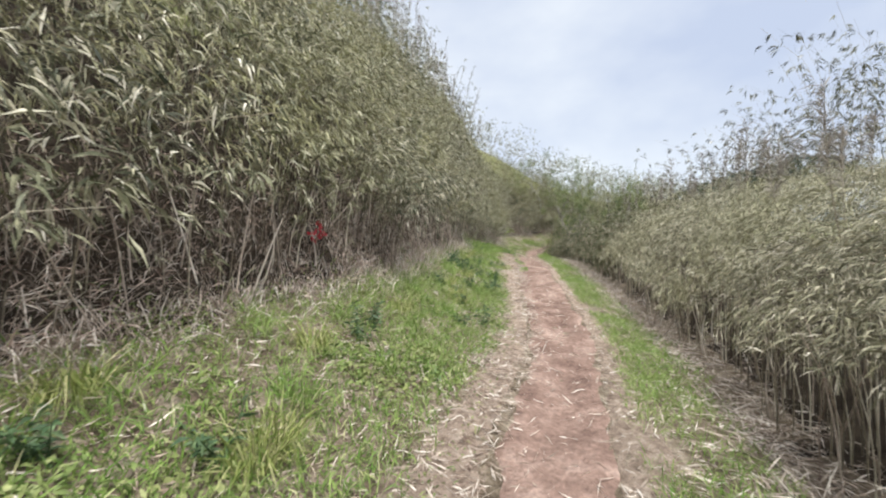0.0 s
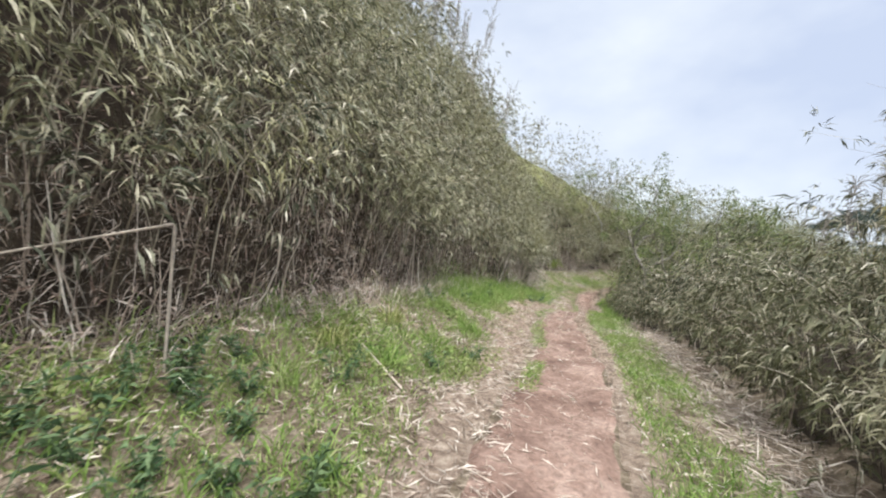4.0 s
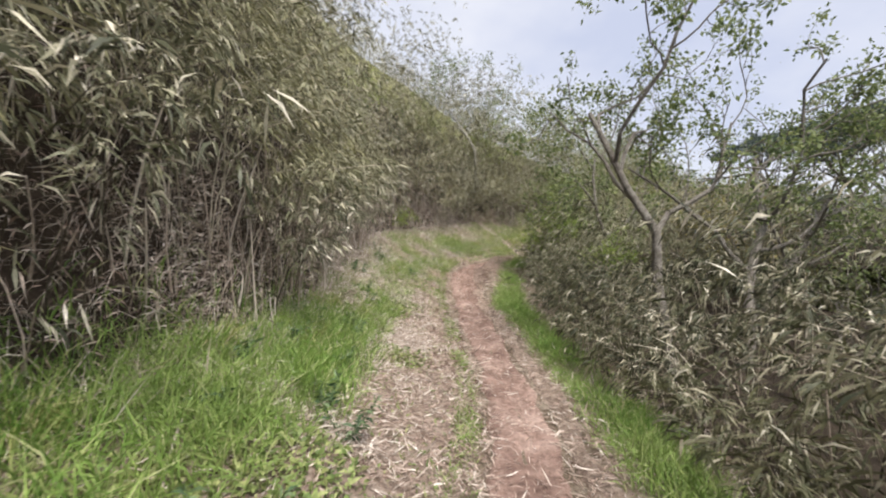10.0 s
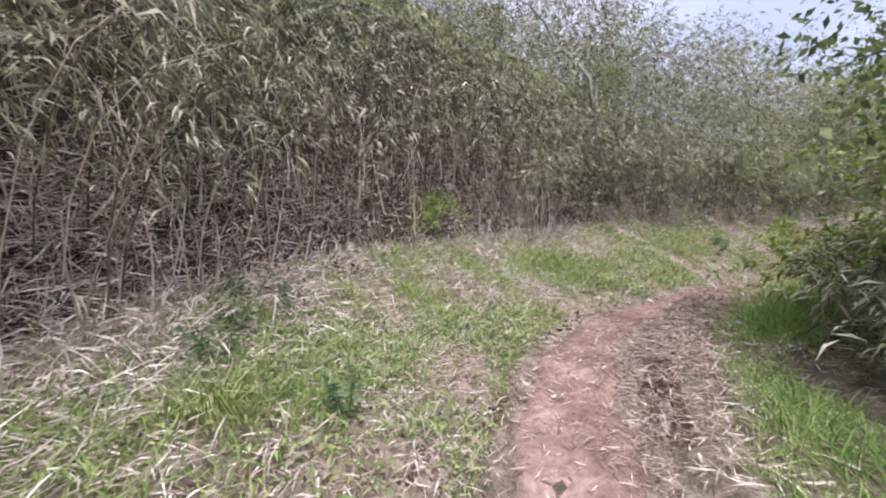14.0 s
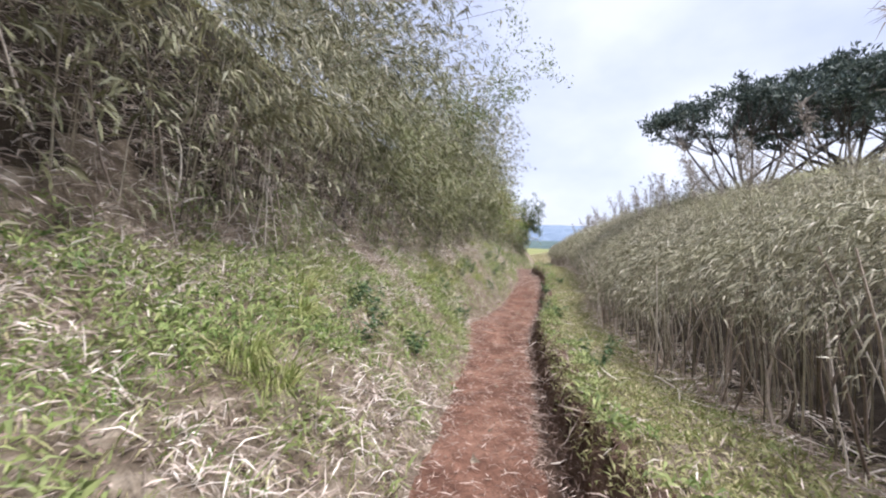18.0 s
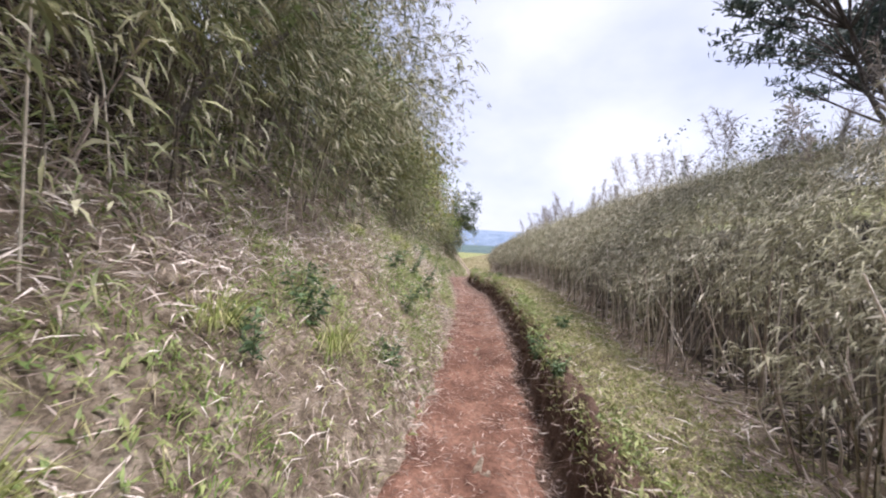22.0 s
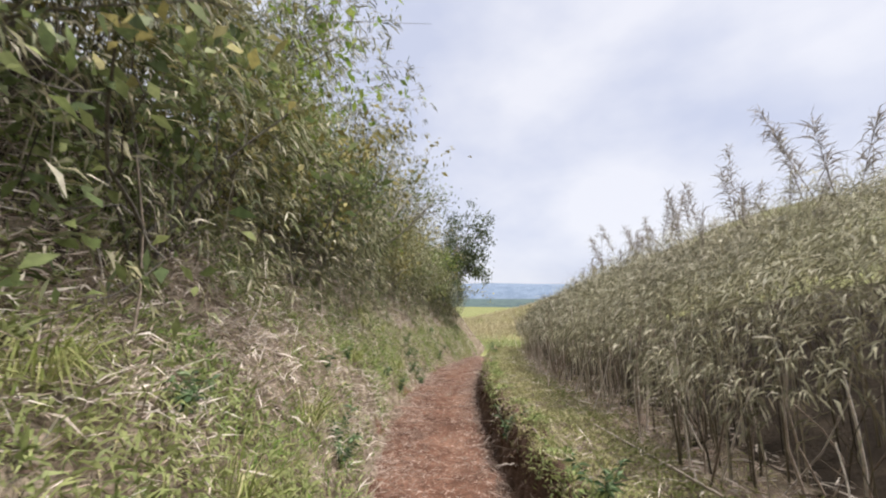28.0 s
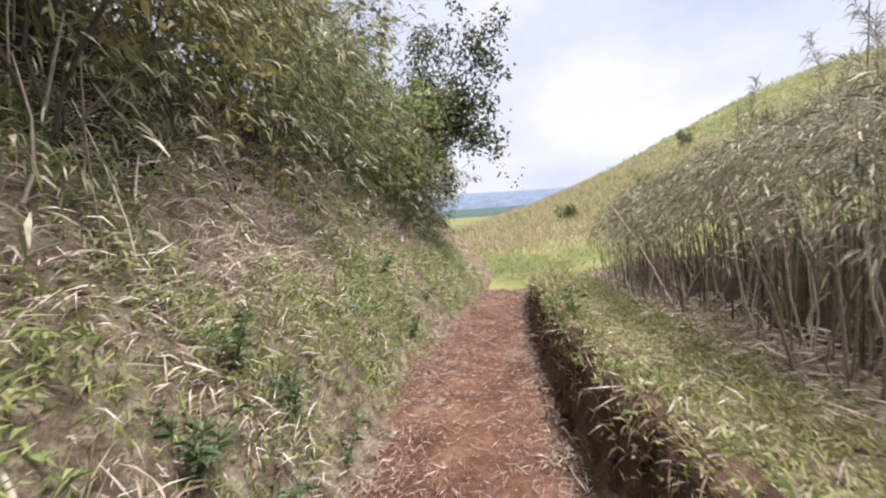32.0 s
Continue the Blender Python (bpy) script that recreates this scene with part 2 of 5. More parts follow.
M_DIRT = soil("trail_earth", [(0.3, (0.13, 0.082, 0.068)), (0.5, (0.25, 0.168, 0.14)), (0.7, (0.42, 0.31, 0.265))], 2.4, 0.9)
redden(M_DIRT, (0.61, 0.475, 0.40), 6.2, 11.0)
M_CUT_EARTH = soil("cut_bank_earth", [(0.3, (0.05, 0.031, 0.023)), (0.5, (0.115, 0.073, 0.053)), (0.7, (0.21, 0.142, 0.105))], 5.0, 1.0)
M_PALE_ROCK = soil("pale_rock", [(0.3, (0.40, 0.29, 0.27)), (0.6, (0.62, 0.50, 0.47))], 6.0, 0.6)
M_MULCH = soil("straw_mat", [(0.3, (0.19, 0.14, 0.11)), (0.5, (0.37, 0.285, 0.23)), (0.7, (0.57, 0.47, 0.39))], 11.0, 1.0)
M_GROUND = soil("bank_earth", [(0.3, (0.085, 0.063, 0.045)), (0.5, (0.21, 0.168, 0.124)), (0.7, (0.43, 0.365, 0.29))], 6.0, 1.0)
# Thicket floor: shade under the bamboo is put into a near-black earth colour.
M_SHADED_HUMUS = soil("shaded_thicket_humus", [(0.3, (0.02, 0.015, 0.011)), (0.5, (0.042, 0.032, 0.024)), (0.7, (0.08, 0.062, 0.045))], 4.0, 0.9)
M_FIELD = soil("hill_grass", [(0.3, (0.12, 0.14, 0.055)), (0.5, (0.19, 0.205, 0.08)), (0.7, (0.29, 0.275, 0.13))], 0.35, 0.9, (0.23, 0.235, 0.10))
# Far mountains: the blue of distance haze is put into the base colour.
M_HAZY_HILL = soil("hazy_far_hill", [(0.3, (0.13, 0.175, 0.25)), (0.6, (0.19, 0.245, 0.33))], 0.02, 0.2)
M_FAR_WOODS = soil("far_woods", [(0.3, (0.06, 0.09, 0.10)), (0.6, (0.10, 0.14, 0.135))], 0.05, 0.4)


# ---- plan ----
# The trail's middle line, from behind the start to past the end: x, y and the height of the trodden earth, every 3 m.
LINE = [(-4.1, -11.6, -0.1), (-3.4, -8.7, -0.15), (-2.5, -5.8, -0.2), (-1.3, -2.9, -0.2), (0.0, 0.0, -0.2),
        (0.86, 2.87, -0.23), (1.82, 5.71, -0.3), (2.39, 8.64, -0.22), (2.9, 11.6, -0.11), (3.45, 14.55, -0.08),
        (3.72, 17.5, -0.02), (4.4, 20.4, -0.17), (5.48, 23.18, -0.57), (6.08, 26.1, -0.75), (6.5, 29.1, -0.76),
        (7.34, 31.83, -0.53), (9.45, 33.95, -0.58), (11.7, 36.1, -0.76), (14.23, 37.92, -1.09), (16.7, 39.61, -1.24),
        (19.31, 41.08, -1.25), (21.91, 42.59, -1.1), (24.47, 44.16, -1.09), (26.98, 45.79, -1.14), (29.45, 47.49, -1.33),
        (31.85, 49.28, -1.43), (34.3, 50.95, -1.54), (37.0, 52.4, -1.64), (39.8, 53.65, -1.8), (42.6, 54.7, -2.05),
        (45.5, 55.5, -2.3)]
STEP = 0.1


def spline(pts, n):
    p = np.array(pts, float)
    p = np.vstack([2 * p[0] - p[1], p, 2 * p[-1] - p[-2]])
    rows = []
    for i in range(1, len(p) - 2):
        t = np.linspace(0, 1, n, endpoint=False)[:, None]
        a, b, c, d = p[i - 1], p[i], p[i + 1], p[i + 2]
        rows.append(0.5 * (2 * b + (c - a) * t + (2 * a - 5 * b + 4 * c - d) * t ** 2 + (3 * b - a - 3 * c + d) * t ** 3))
    return np.vstack(rows + [p[-2:-1]])


TRAIL = spline(LINE, 30)
_run = np.r_[0, np.cumsum(np.hypot(*np.diff(TRAIL[:, :2], axis=0).T))]
_run -= _run[4 * 30]
S0, S1 = float(_run[0]), float(_run[-1])
_grid = np.arange(S0, S1, STEP)
TX, TY, TZ = (np.interp(_grid, _run, TRAIL[:, k]) for k in range(3))
_gx, _gy = np.gradient(TX), np.gradient(TY)
_gl = np.hypot(_gx, _gy)
NX, NY = _gy / _gl, -_gx / _gl          # to the right of the walk

# Stations along the trail and what its sides do there.
ST = [-12, 0, 8, 14, 20, 26, 31, 34, 36, 44, 52, 60, 66, 72, 80]
LEFT_FOOT = [3.2, 3.1, 3.0, 2.9, 2.75, 2.6, 2.7, 2.76, 2.8, 1.95, 1.95, 1.9, 1.85, 1.7, 1.6]
LEFT_RISE = [0.8, 0.9, 0.95, 0.8, 0.55, 0.7, 0.95, 1.0, 1.2, 1.6, 1.7, 1.65, 1.6, 1.4, 1.2]
LEFT_POWER = [1.6, 1.6, 1.6, 1.6, 1.6, 1.5, 1.4, 1.22, 0.95, 0.66, 0.64, 0.66, 0.68, 0.75, 0.8]
LEFT_SLOPE = [1.6, 1.7, 1.9, 2.4, 2.8, 2.9, 2.6, 2.3, 2.0, 1.7, 1.7, 1.9, 1.9, 1.7, 1.4]
LEFT_CAP = [9.0, 9.0, 10.0, 12.0, 15.0, 16.0, 16.0, 16.0, 15.0, 8.0, 4.5, 4.5, 5.0, 4.0, 2.5]   # how high the hill goes above the foot
LEFT_TALL = [3.4, 3.4, 3.5, 3.7, 3.9, 3.9, 3.9, 3.9, 4.1, 4.5, 4.6, 4.5, 4.4, 3.8, 2.6]
RIGHT_FOOT = ([-12, 0, 8, 13, 16, 18, 19.5, 21, 26, 31, 34, 36, 44, 52, 66, 72, 80], [1.75, 1.75, 1.85, 1.95, 2.25, 2.2, 1.75, 1.4, 1.3, 2.15, 2.15, 1.95, 1.85, 1.95, 1.95, 2.0, 2.2])
RIGHT_RISE = [-0.2, -0.2, -0.2, -0.2, -0.12, -0.06, 0.0, 0.12, 0.25, 0.45, 0.5, 0.58, 0.62, 0.5, 0.3]
RIGHT_SLOPE = [0.5, 0.5, 0.5, 0.35, 0.05, 0.0, 0.05, 0.17, 0.25, 0.42, 0.5, 0.5, 0.45, 0.3, 0.1]
RIGHT_TALL = [2.3, 2.3, 2.45, 2.35, 2.0, 1.8, 1.6, 1.5, 1.5, 1.6, 1.7, 1.8, 1.8, 1.7, 1.5]
TRENCH = [0.0, 0.0, 0.0, 0.0, 0.02, 0.04, 0.10, 0.2, 0.32, 0.48, 0.5, 0.55, 0.58, 0.5, 0.3]   # height of the cut bank beside the earth
DIRT_LEFT = ([-12, 0, 3, 6, 8, 10, 12, 15, 18, 20, 24, 28, 30, 33, 36, 40, 43, 44.6, 45.8, 47, 48.5, 52, 57, 61, 64, 68, 73, 80], [0.4, 0.4, 0.42, 0.58, 0.66, 0.68, 0.76, 0.66, 0.45, 0.34, 0.31, 0.27, 0.2, 0.33, 0.4, 0.45, 0.54, 0.7, 0.95, 0.72, 0.56, 0.47, 0.5, 0.85, 0.95, 0.88, 0.7, 0.5])
DIRT = ([-12, 0, 12, 16, 20, 24, 28, 30, 33, 36, 42, 47, 51, 56, 62, 68, 73, 80], [0.37, 0.37, 0.42, 0.4, 0.27, 0.25, 0.34, 0.5, 0.47, 0.46, 0.52, 0.58, 0.58, 0.58, 0.58, 0.6, 0.5, 0.4])


STRAW_NEAR = [-0.36, -0.38, -0.62, -0.66, -0.5, -0.52, -0.44, -0.416, -0.4, -0.4, -0.4, -0.4, -0.4, -0.4, -0.4]
STRAW_FAR = [-0.9, -0.95, -0.98, -1.25, -1.5, -1.5, -1.2, -0.9, -0.7, -0.6, -0.6, -0.6, -0.6, -0.6, -0.6]
STRAW_RIGHT_NEAR = [0.34, 0.34, 0.34, 0.36, 0.3, 0.3, 0.3, 0.3, 0.3, 0.3, 0.3, 0.3, 0.3, 0.3, 0.3]
STRAW_RIGHT_FAR = [0.75, 0.78, 0.75, 0.72, 0.55, 0.5, 0.6, 0.6, 0.5, 0.5, 0.5, 0.5, 0.5, 0.5, 0.5]


def at(table, s):
    return np.interp(s, *table) if isinstance(table, tuple) else np.interp(s, ST, table)


def on_trail(s, d):
    """Plan place of the point d metres to the right of the trail at s metres along it."""
    s = np.asarray(s, float)
    x, y = np.interp(s, _grid, TX), np.interp(s, _grid, TY)
    nx, ny = np.interp(s, _grid, NX), np.interp(s, _grid, NY)
    return x + nx * d, y + ny * d


def to_trail(x, y):
    x, y = np.asarray(x, float).ravel(), np.asarray(y, float).ravel()
    s, d = np.empty_like(x), np.empty_like(x)
    cx, cy = TX[::5], TY[::5]
    for i in range(0, len(x), 4000):
        k = np.argmin((x[i:i + 4000, None] - cx) ** 2 + (y[i:i + 4000, None] - cy) ** 2, axis=1) * 5
        dx, dy = x[i:i + 4000] - TX[k], y[i:i + 4000] - TY[k]
        d[i:i + 4000] = np.sign(dx * NX[k] + dy * NY[k]) * np.hypot(dx, dy)
        s[i:i + 4000] = _grid[k]
    return s, d


def lump(x, y, scale, seed=0.0):
    """Smooth cheap unevenness, about -1 to 1."""
    v = np.sin(x * 1.7 / scale + seed) * np.cos(y * 1.3 / scale - seed * 0.7) + 0.6 * np.sin((x * 0.9 - y * 2.1) / scale + 2.1 + seed)
    return (v + 0.5 * np.sin((x * 3.1 + y * 2.7) / scale + seed * 1.9)) / 1.9


def wide_height(x, y):
    """The land away from the trail: the hill to its left, a green hill ahead to its right, falling ground beyond."""
    s, d = to_trail(x, y)
    z = height(s, np.clip(d, -30, 11))
    z = z - np.clip((9.0 - np.abs(d)) * 0.8, 0, 1.6) - 0.12
    # the hill sinks once the trail has passed it
    past = (x - 36.0) * 0.81 + (y - 52.3) * 0.58
    low = -2.2 - 0.035 * np.maximum(past, 0)
    k = np.clip((past + 2) / 14.0, 0, 1)
    k = k * k * (3 - 2 * k)
    z = z * (1 - k) + low * k
    z = z + 17.0 * np.exp(-(((x - 98) / 32) ** 2 + ((y - 35) / 30) ** 2)) + 1.8 * np.exp(-(((x - 62) / 14) ** 2 + ((y - 34) / 14) ** 2))
    away = np.clip((np.hypot(x - 20, y - 35) - 105) / 160, 0, 1)
    return z * (1 - away) + (-14.0) * away


def height(s, d):
    """Height of the earth at (s, d)."""
    s, d = np.asarray(s, float), np.asarray(d, float)
    base = np.interp(s, _grid, TZ)
    half = np.where(d < 0, at(DIRT_LEFT, s), at(DIRT, s))
    a = np.maximum(-d - half, 0)
    width = at(LEFT_FOOT, s) - half
    rise = at(LEFT_RISE, s)
    left = rise * np.clip(a / width, 0, 1) ** at(LEFT_POWER, s)
    over = np.maximum(a - width, 0)
    slope = at(LEFT_SLOPE, s)
    cap = at(LEFT_CAP, s)
    left = left + cap * (1 - np.exp(-slope * over / cap))
    b = np.maximum(d - half, 0)
    rw = at(RIGHT_FOOT, s) - half
    cut = at(TRENCH, s)
    step = np.clip(b / 0.26, 0, 1)
    step = step * step * (3 - 2 * step)
    right = cut * step + (at(RIGHT_RISE, s) - cut) * np.clip((b - 0.2) / (rw - 0.2), 0, 1)
    rover = np.maximum(b - rw, 0)
    right = right + at(RIGHT_SLOPE, s) * 6.0 * (1 - np.exp(-rover / 6.0))
    z = base + np.where(d < 0, left, right)
    x, y = on_trail(s, d)
    inside = np.clip(np.abs(d) / 0.5, 0, 1)
    z = z + 0.12 * np.exp(-((s - 33.2) / 1.4) ** 2 - ((d - 0.8) / 0.22) ** 2)
    return z + 0.03 * lump(x, y, 0.35) + 0.05 * inside * lump(x, y, 0.9, 1.3) - 0.03 * (1 - inside)


def canopy(s, d):
    """Top of the trail's hedges: a thatch that starts over its foot and climbs away from the trail."""
    b = np.maximum(d - at(RIGHT_FOOT, s) + 0.15, 0)
    front = np.interp(s, [-12, 14, 34, 40, 56, 63, 72, 76], [0.85, 0.85, 1.0, 1.25, 1.35, 1.5, 1.55, 1.4])
    puff = np.interp(s, [-12, 14, 34, 40], [0.7, 0.6, 0.3, 0.25])
    climb = np.interp(s, [-12, 14, 34, 40, 46, 56, 66, 74], [0.5, 0.45, 0.45, 0.55, 0.7, 0.78, 0.62, 0.5])
    x, y = on_trail(s, d)
    return np.interp(s, _grid, TZ) + front + puff * np.tanh(b / (0.1 + 0.6 * puff)) + climb * 4.2 * (1 - np.exp(-b / 4.2)) + 0.12 * lump(x, y, 0.8, 2.0) + 0.07 * lump(x, y, 0.3, 5.0)


# ---- building helpers ----
def raw_mesh(name, verts, faces):
    """A mesh from arrays: verts (n, 3), faces a list of (m, k) index arrays."""
    me = bpy.data.meshes.new(name)
    verts = np.ascontiguousarray(verts, np.float32)
    me.vertices.add(len(verts))
    me.vertices.foreach_set("co", verts.ravel())
    faces = [np.asarray(f, np.int32) for f in faces if len(f)]
    loops = np.concatenate([f.ravel() for f in faces])
    sizes = np.concatenate([np.full(len(f), f.shape[1], np.int32) for f in faces])
    me.loops.add(len(loops))
    me.loops.foreach_set("vertex_index", loops)
    me.polygons.add(len(sizes))
    me.polygons.foreach_set("loop_start", np.r_[0, np.cumsum(sizes)[:-1]].astype(np.int32))
    me.polygons.foreach_set("loop_total", sizes)
    me.update(calc_edges=True)
    return me


def piece(name, me, material, parent=None, label="", smooth=False, kind=""):
    me.materials.append(material)
    if smooth:
        me.polygons.foreach_set("use_smooth", np.ones(len(me.polygons), bool))
    ob = new(name, me)
    if parent is not None:
        ob.parent = parent
    if label:
        ob["label"] = label
    if kind:
        ob["kind"] = kind
    return ob


def unit(v):
    return v / np.maximum(np.linalg.norm(v, axis=-1, keepdims=True), 1e-9)


def leaf_mesh(name, base, way, length, width, droop, rng):
    """Pointed leaves or blades, folded once: base (n, 3), way (n, 3)."""
    n = len(base)
    way = unit(way)
    side = unit(np.cross(way, rng.normal(size=(n, 3))))
    length, width, droop = (np.broadcast_to(np.asarray(v, float), (n,))[:, None] for v in (length, width, droop))
    mid = base + way * length * 0.45
    end = way.copy()
    end[:, 2:] -= droop
    tip = mid + unit(end) * length * 0.55
    v = np.stack([base, mid - side * width / 2, mid + side * width / 2, tip], 1).reshape(-1, 3)
    i = np.arange(n)[:, None] * 4
    return raw_mesh(name, v, [np.concatenate([i + [0, 1, 2], i + [1, 3, 2]])])


def tube_arrays(paths, radii, sides=3):
    """Tubes along paths (n, k, 3) with radii (n, k)."""
    n, k, _ = paths.shape
    tan = unit(np.gradient(paths, axis=1))
    ref = np.where(np.abs(tan[..., 2:]) > 0.8, np.array([1.0, 0, 0]), np.array([0, 0, 1.0]))
    ref = np.broadcast_to(ref[:, :1], tan.shape)
    u = unit(np.cross(tan, ref))
    w = np.cross(tan, u)
    ang = np.arange(sides) * 2 * np.pi / sides
    ring = paths[:, :, None] + radii[:, :, None, None] * (u[:, :, None] * np.cos(ang)[:, None] + w[:, :, None] * np.sin(ang)[:, None])
    v = ring.reshape(-1, 3)
    a = np.arange(n)[:, None, None] * k * sides + np.arange(k - 1)[:, None] * sides + np.arange(sides)
    b = np.arange(n)[:, None, None] * k * sides + np.arange(k - 1)[:, None] * sides + (np.arange(sides) + 1) % sides
    f = np.stack([a, b, b + sides, a + sides], -1).reshape(-1, 4)
    return v, f


def grid_faces(n, m):
    i = (np.arange(n - 1)[:, None] * m + np.arange(m - 1)).ravel()
    return np.stack([i, i + m, i + m + 1, i + 1], 1)


# ---- the ground ----
def trodden(name, s, material, label, rng):
    d = np.linspace(-1, 1, 19)
    ss, dd = np.meshgrid(s, d, indexing="ij")
    edge = np.where(dd < 0, at(DIRT_LEFT, ss), at(DIRT, ss)) + 0.09 * lump(ss * 1.0, dd * 0 + np.sign(dd) * 3, 0.5) + 0.06 * lump(ss, np.sign(dd), 0.21, 2)
    dist = (dd * edge).ravel()
    x, y = on_trail(ss.ravel(), dist)
    rim = np.abs(dd.ravel()) ** 6
    z = height(ss.ravel(), dist) + 0.03 * (1 - rim) - 0.03 * rim
    z = z + rng.normal(0, 0.005, z.shape) + 0.012 * lump(x, y, 0.12, 4) - 0.02 * np.exp(-((dd.ravel()) / 0.5) ** 2)
    me = raw_mesh(name, np.stack([x, y, z], 1), [grid_faces(len(s), len(d))])
    return tagged(piece(name, me, material, smooth=True), label, "path", kind="structure")


def band(name, s, near, far, material, lift, label, seed):
    """A strip of ground cover between two lines beside the trail."""
    rng = np.random.default_rng(seed)
    f = np.linspace(0, 1, 13)
    ss, ff = np.meshgrid(s, f, indexing="ij")
    wob = 0.10 * lump(ss, ff * 0, 0.45, seed) + 0.05 * lump(ss, ff * 0, 0.17, seed + 1)
    a, b = at(near, ss), at(far, ss)
    dist = (a + (b - a) * ff + wob * ff).ravel()
    x, y = on_trail(ss.ravel(), dist)
    rim = np.abs(2 * ff.ravel() - 1) ** 5
    z = height(ss.ravel(), dist) + lift * (1 - 2.2 * rim) + rng.normal(0, 0.008, x.shape)
    me = raw_mesh(name, np.stack([x, y, z], 1), [grid_faces(len(s), len(f))])
    return tagged(piece(name, me, material, smooth=True), label, "ground", kind="structure")


def build_ground():
    # fine strip along the trail
    s = np.arange(S0 + 0.2, S1 - 0.4, 0.15)
    d = np.r_[np.arange(-13.4, -4.0, 0.6), np.arange(-4.0, -0.8, 0.14), np.arange(-0.8, 1.0, 0.06), np.arange(1.0, 3.0, 0.2), np.arange(3.0, 10.3, 0.6)]
    ss, dd = np.meshgrid(s, d, indexing="ij")
    x, y = on_trail(ss.ravel(), dd.ravel())
    z = height(ss.ravel(), dd.ravel())
    rng = np.random.default_rng(3)
    rough = np.clip((np.abs(dd.ravel()) - 0.25) * 1.5, 0.25, 1) * np.where((dd.ravel() < -0.7) & (dd.ravel() > -4) & (ss.ravel() > 28), 2.6, 1.0)
    z = z + rng.normal(0, 0.009, z.shape) * rough
    # crumbled face of the cut bank
    cutting = (dd.ravel() > at(DIRT, ss.ravel()) - 0.02) & (dd.ravel() < at(DIRT, ss.ravel()) + 0.36)
    z = np.where(cutting, z + rng.normal(0, 0.035, z.shape) * np.clip(at(TRENCH, ss.ravel()) * 4, 0, 1), z)
    me = raw_mesh("verge", np.stack([x, y, z], 1), [grid_faces(len(s), len(d))])
    ob = piece("ground_verge", me, M_GROUND, smooth=True)
    me.materials.append(M_SHADED_HUMUS)
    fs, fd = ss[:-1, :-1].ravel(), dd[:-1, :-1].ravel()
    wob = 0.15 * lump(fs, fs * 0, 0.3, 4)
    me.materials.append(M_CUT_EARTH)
    me.materials.append(M_FIELD)
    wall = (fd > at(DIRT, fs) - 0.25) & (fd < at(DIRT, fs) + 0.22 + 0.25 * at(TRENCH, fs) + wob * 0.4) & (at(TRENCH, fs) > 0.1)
    # the painted shade begins at the bamboo's foot on either side
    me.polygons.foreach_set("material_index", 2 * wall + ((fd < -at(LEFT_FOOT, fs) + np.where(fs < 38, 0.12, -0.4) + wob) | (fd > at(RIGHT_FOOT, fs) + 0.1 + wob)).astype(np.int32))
    slots = np.empty(len(me.polygons), np.int32)
    me.polygons.foreach_get("material_index", slots)
    slots[(fd < -at(LEFT_FOOT, fs) - 3.2 + 4 * wob) & (fs < 50)] = 3
    me.polygons.foreach_set("material_index", slots)
    tagged(ob, "brown earth along the trail, darkened as shade under the bamboo", "ground", kind="structure")
    # trodden earth, just above it: pinkish brown at first, redder past the bend
    trodden("path", s, M_DIRT, "narrow trodden trail of reddish brown earth with scattered straw", rng)
    band("ground_straw_track", s[s < 35], STRAW_NEAR, STRAW_FAR, M_MULCH, 0.018, "pale mat of trampled straw beside the trail", 5)
    band("ground_straw_edge", s[s < 33], STRAW_RIGHT_NEAR, STRAW_RIGHT_FAR, M_MULCH, 0.014, "thin straw along the trail's edge", 6)
    band("ground_hedge_foot", s[s > 34], (RIGHT_FOOT[0], [v - 0.25 for v in RIGHT_FOOT[1]]), (RIGHT_FOOT[0], [v + 0.15 for v in RIGHT_FOOT[1]]), M_MULCH, 0.014, "fallen straw at the foot of the hedge", 7)
    # wide ground out to the horizon
    far = np.array([170, 260, 400, 700, 1200, 2200, 4000])
    gx = np.r_[-far[::-1], np.arange(-60, 130, 2.5), far + 20]
    gy = np.r_[-far[::-1], np.arange(-60, 150, 2.5), far + 40]
    xx, yy = np.meshgrid(gx, gy, indexing="ij")
    me = raw_mesh("ground", np.stack([xx.ravel(), yy.ravel(), wide_height(xx.ravel(), yy.ravel())], 1), [grid_faces(len(gx), len(gy))])
    tagged(piece("ground", me, M_FIELD, smooth=True), "rolling grassy ground of the hillside and the valley", "ground", kind="structure")


build_ground()




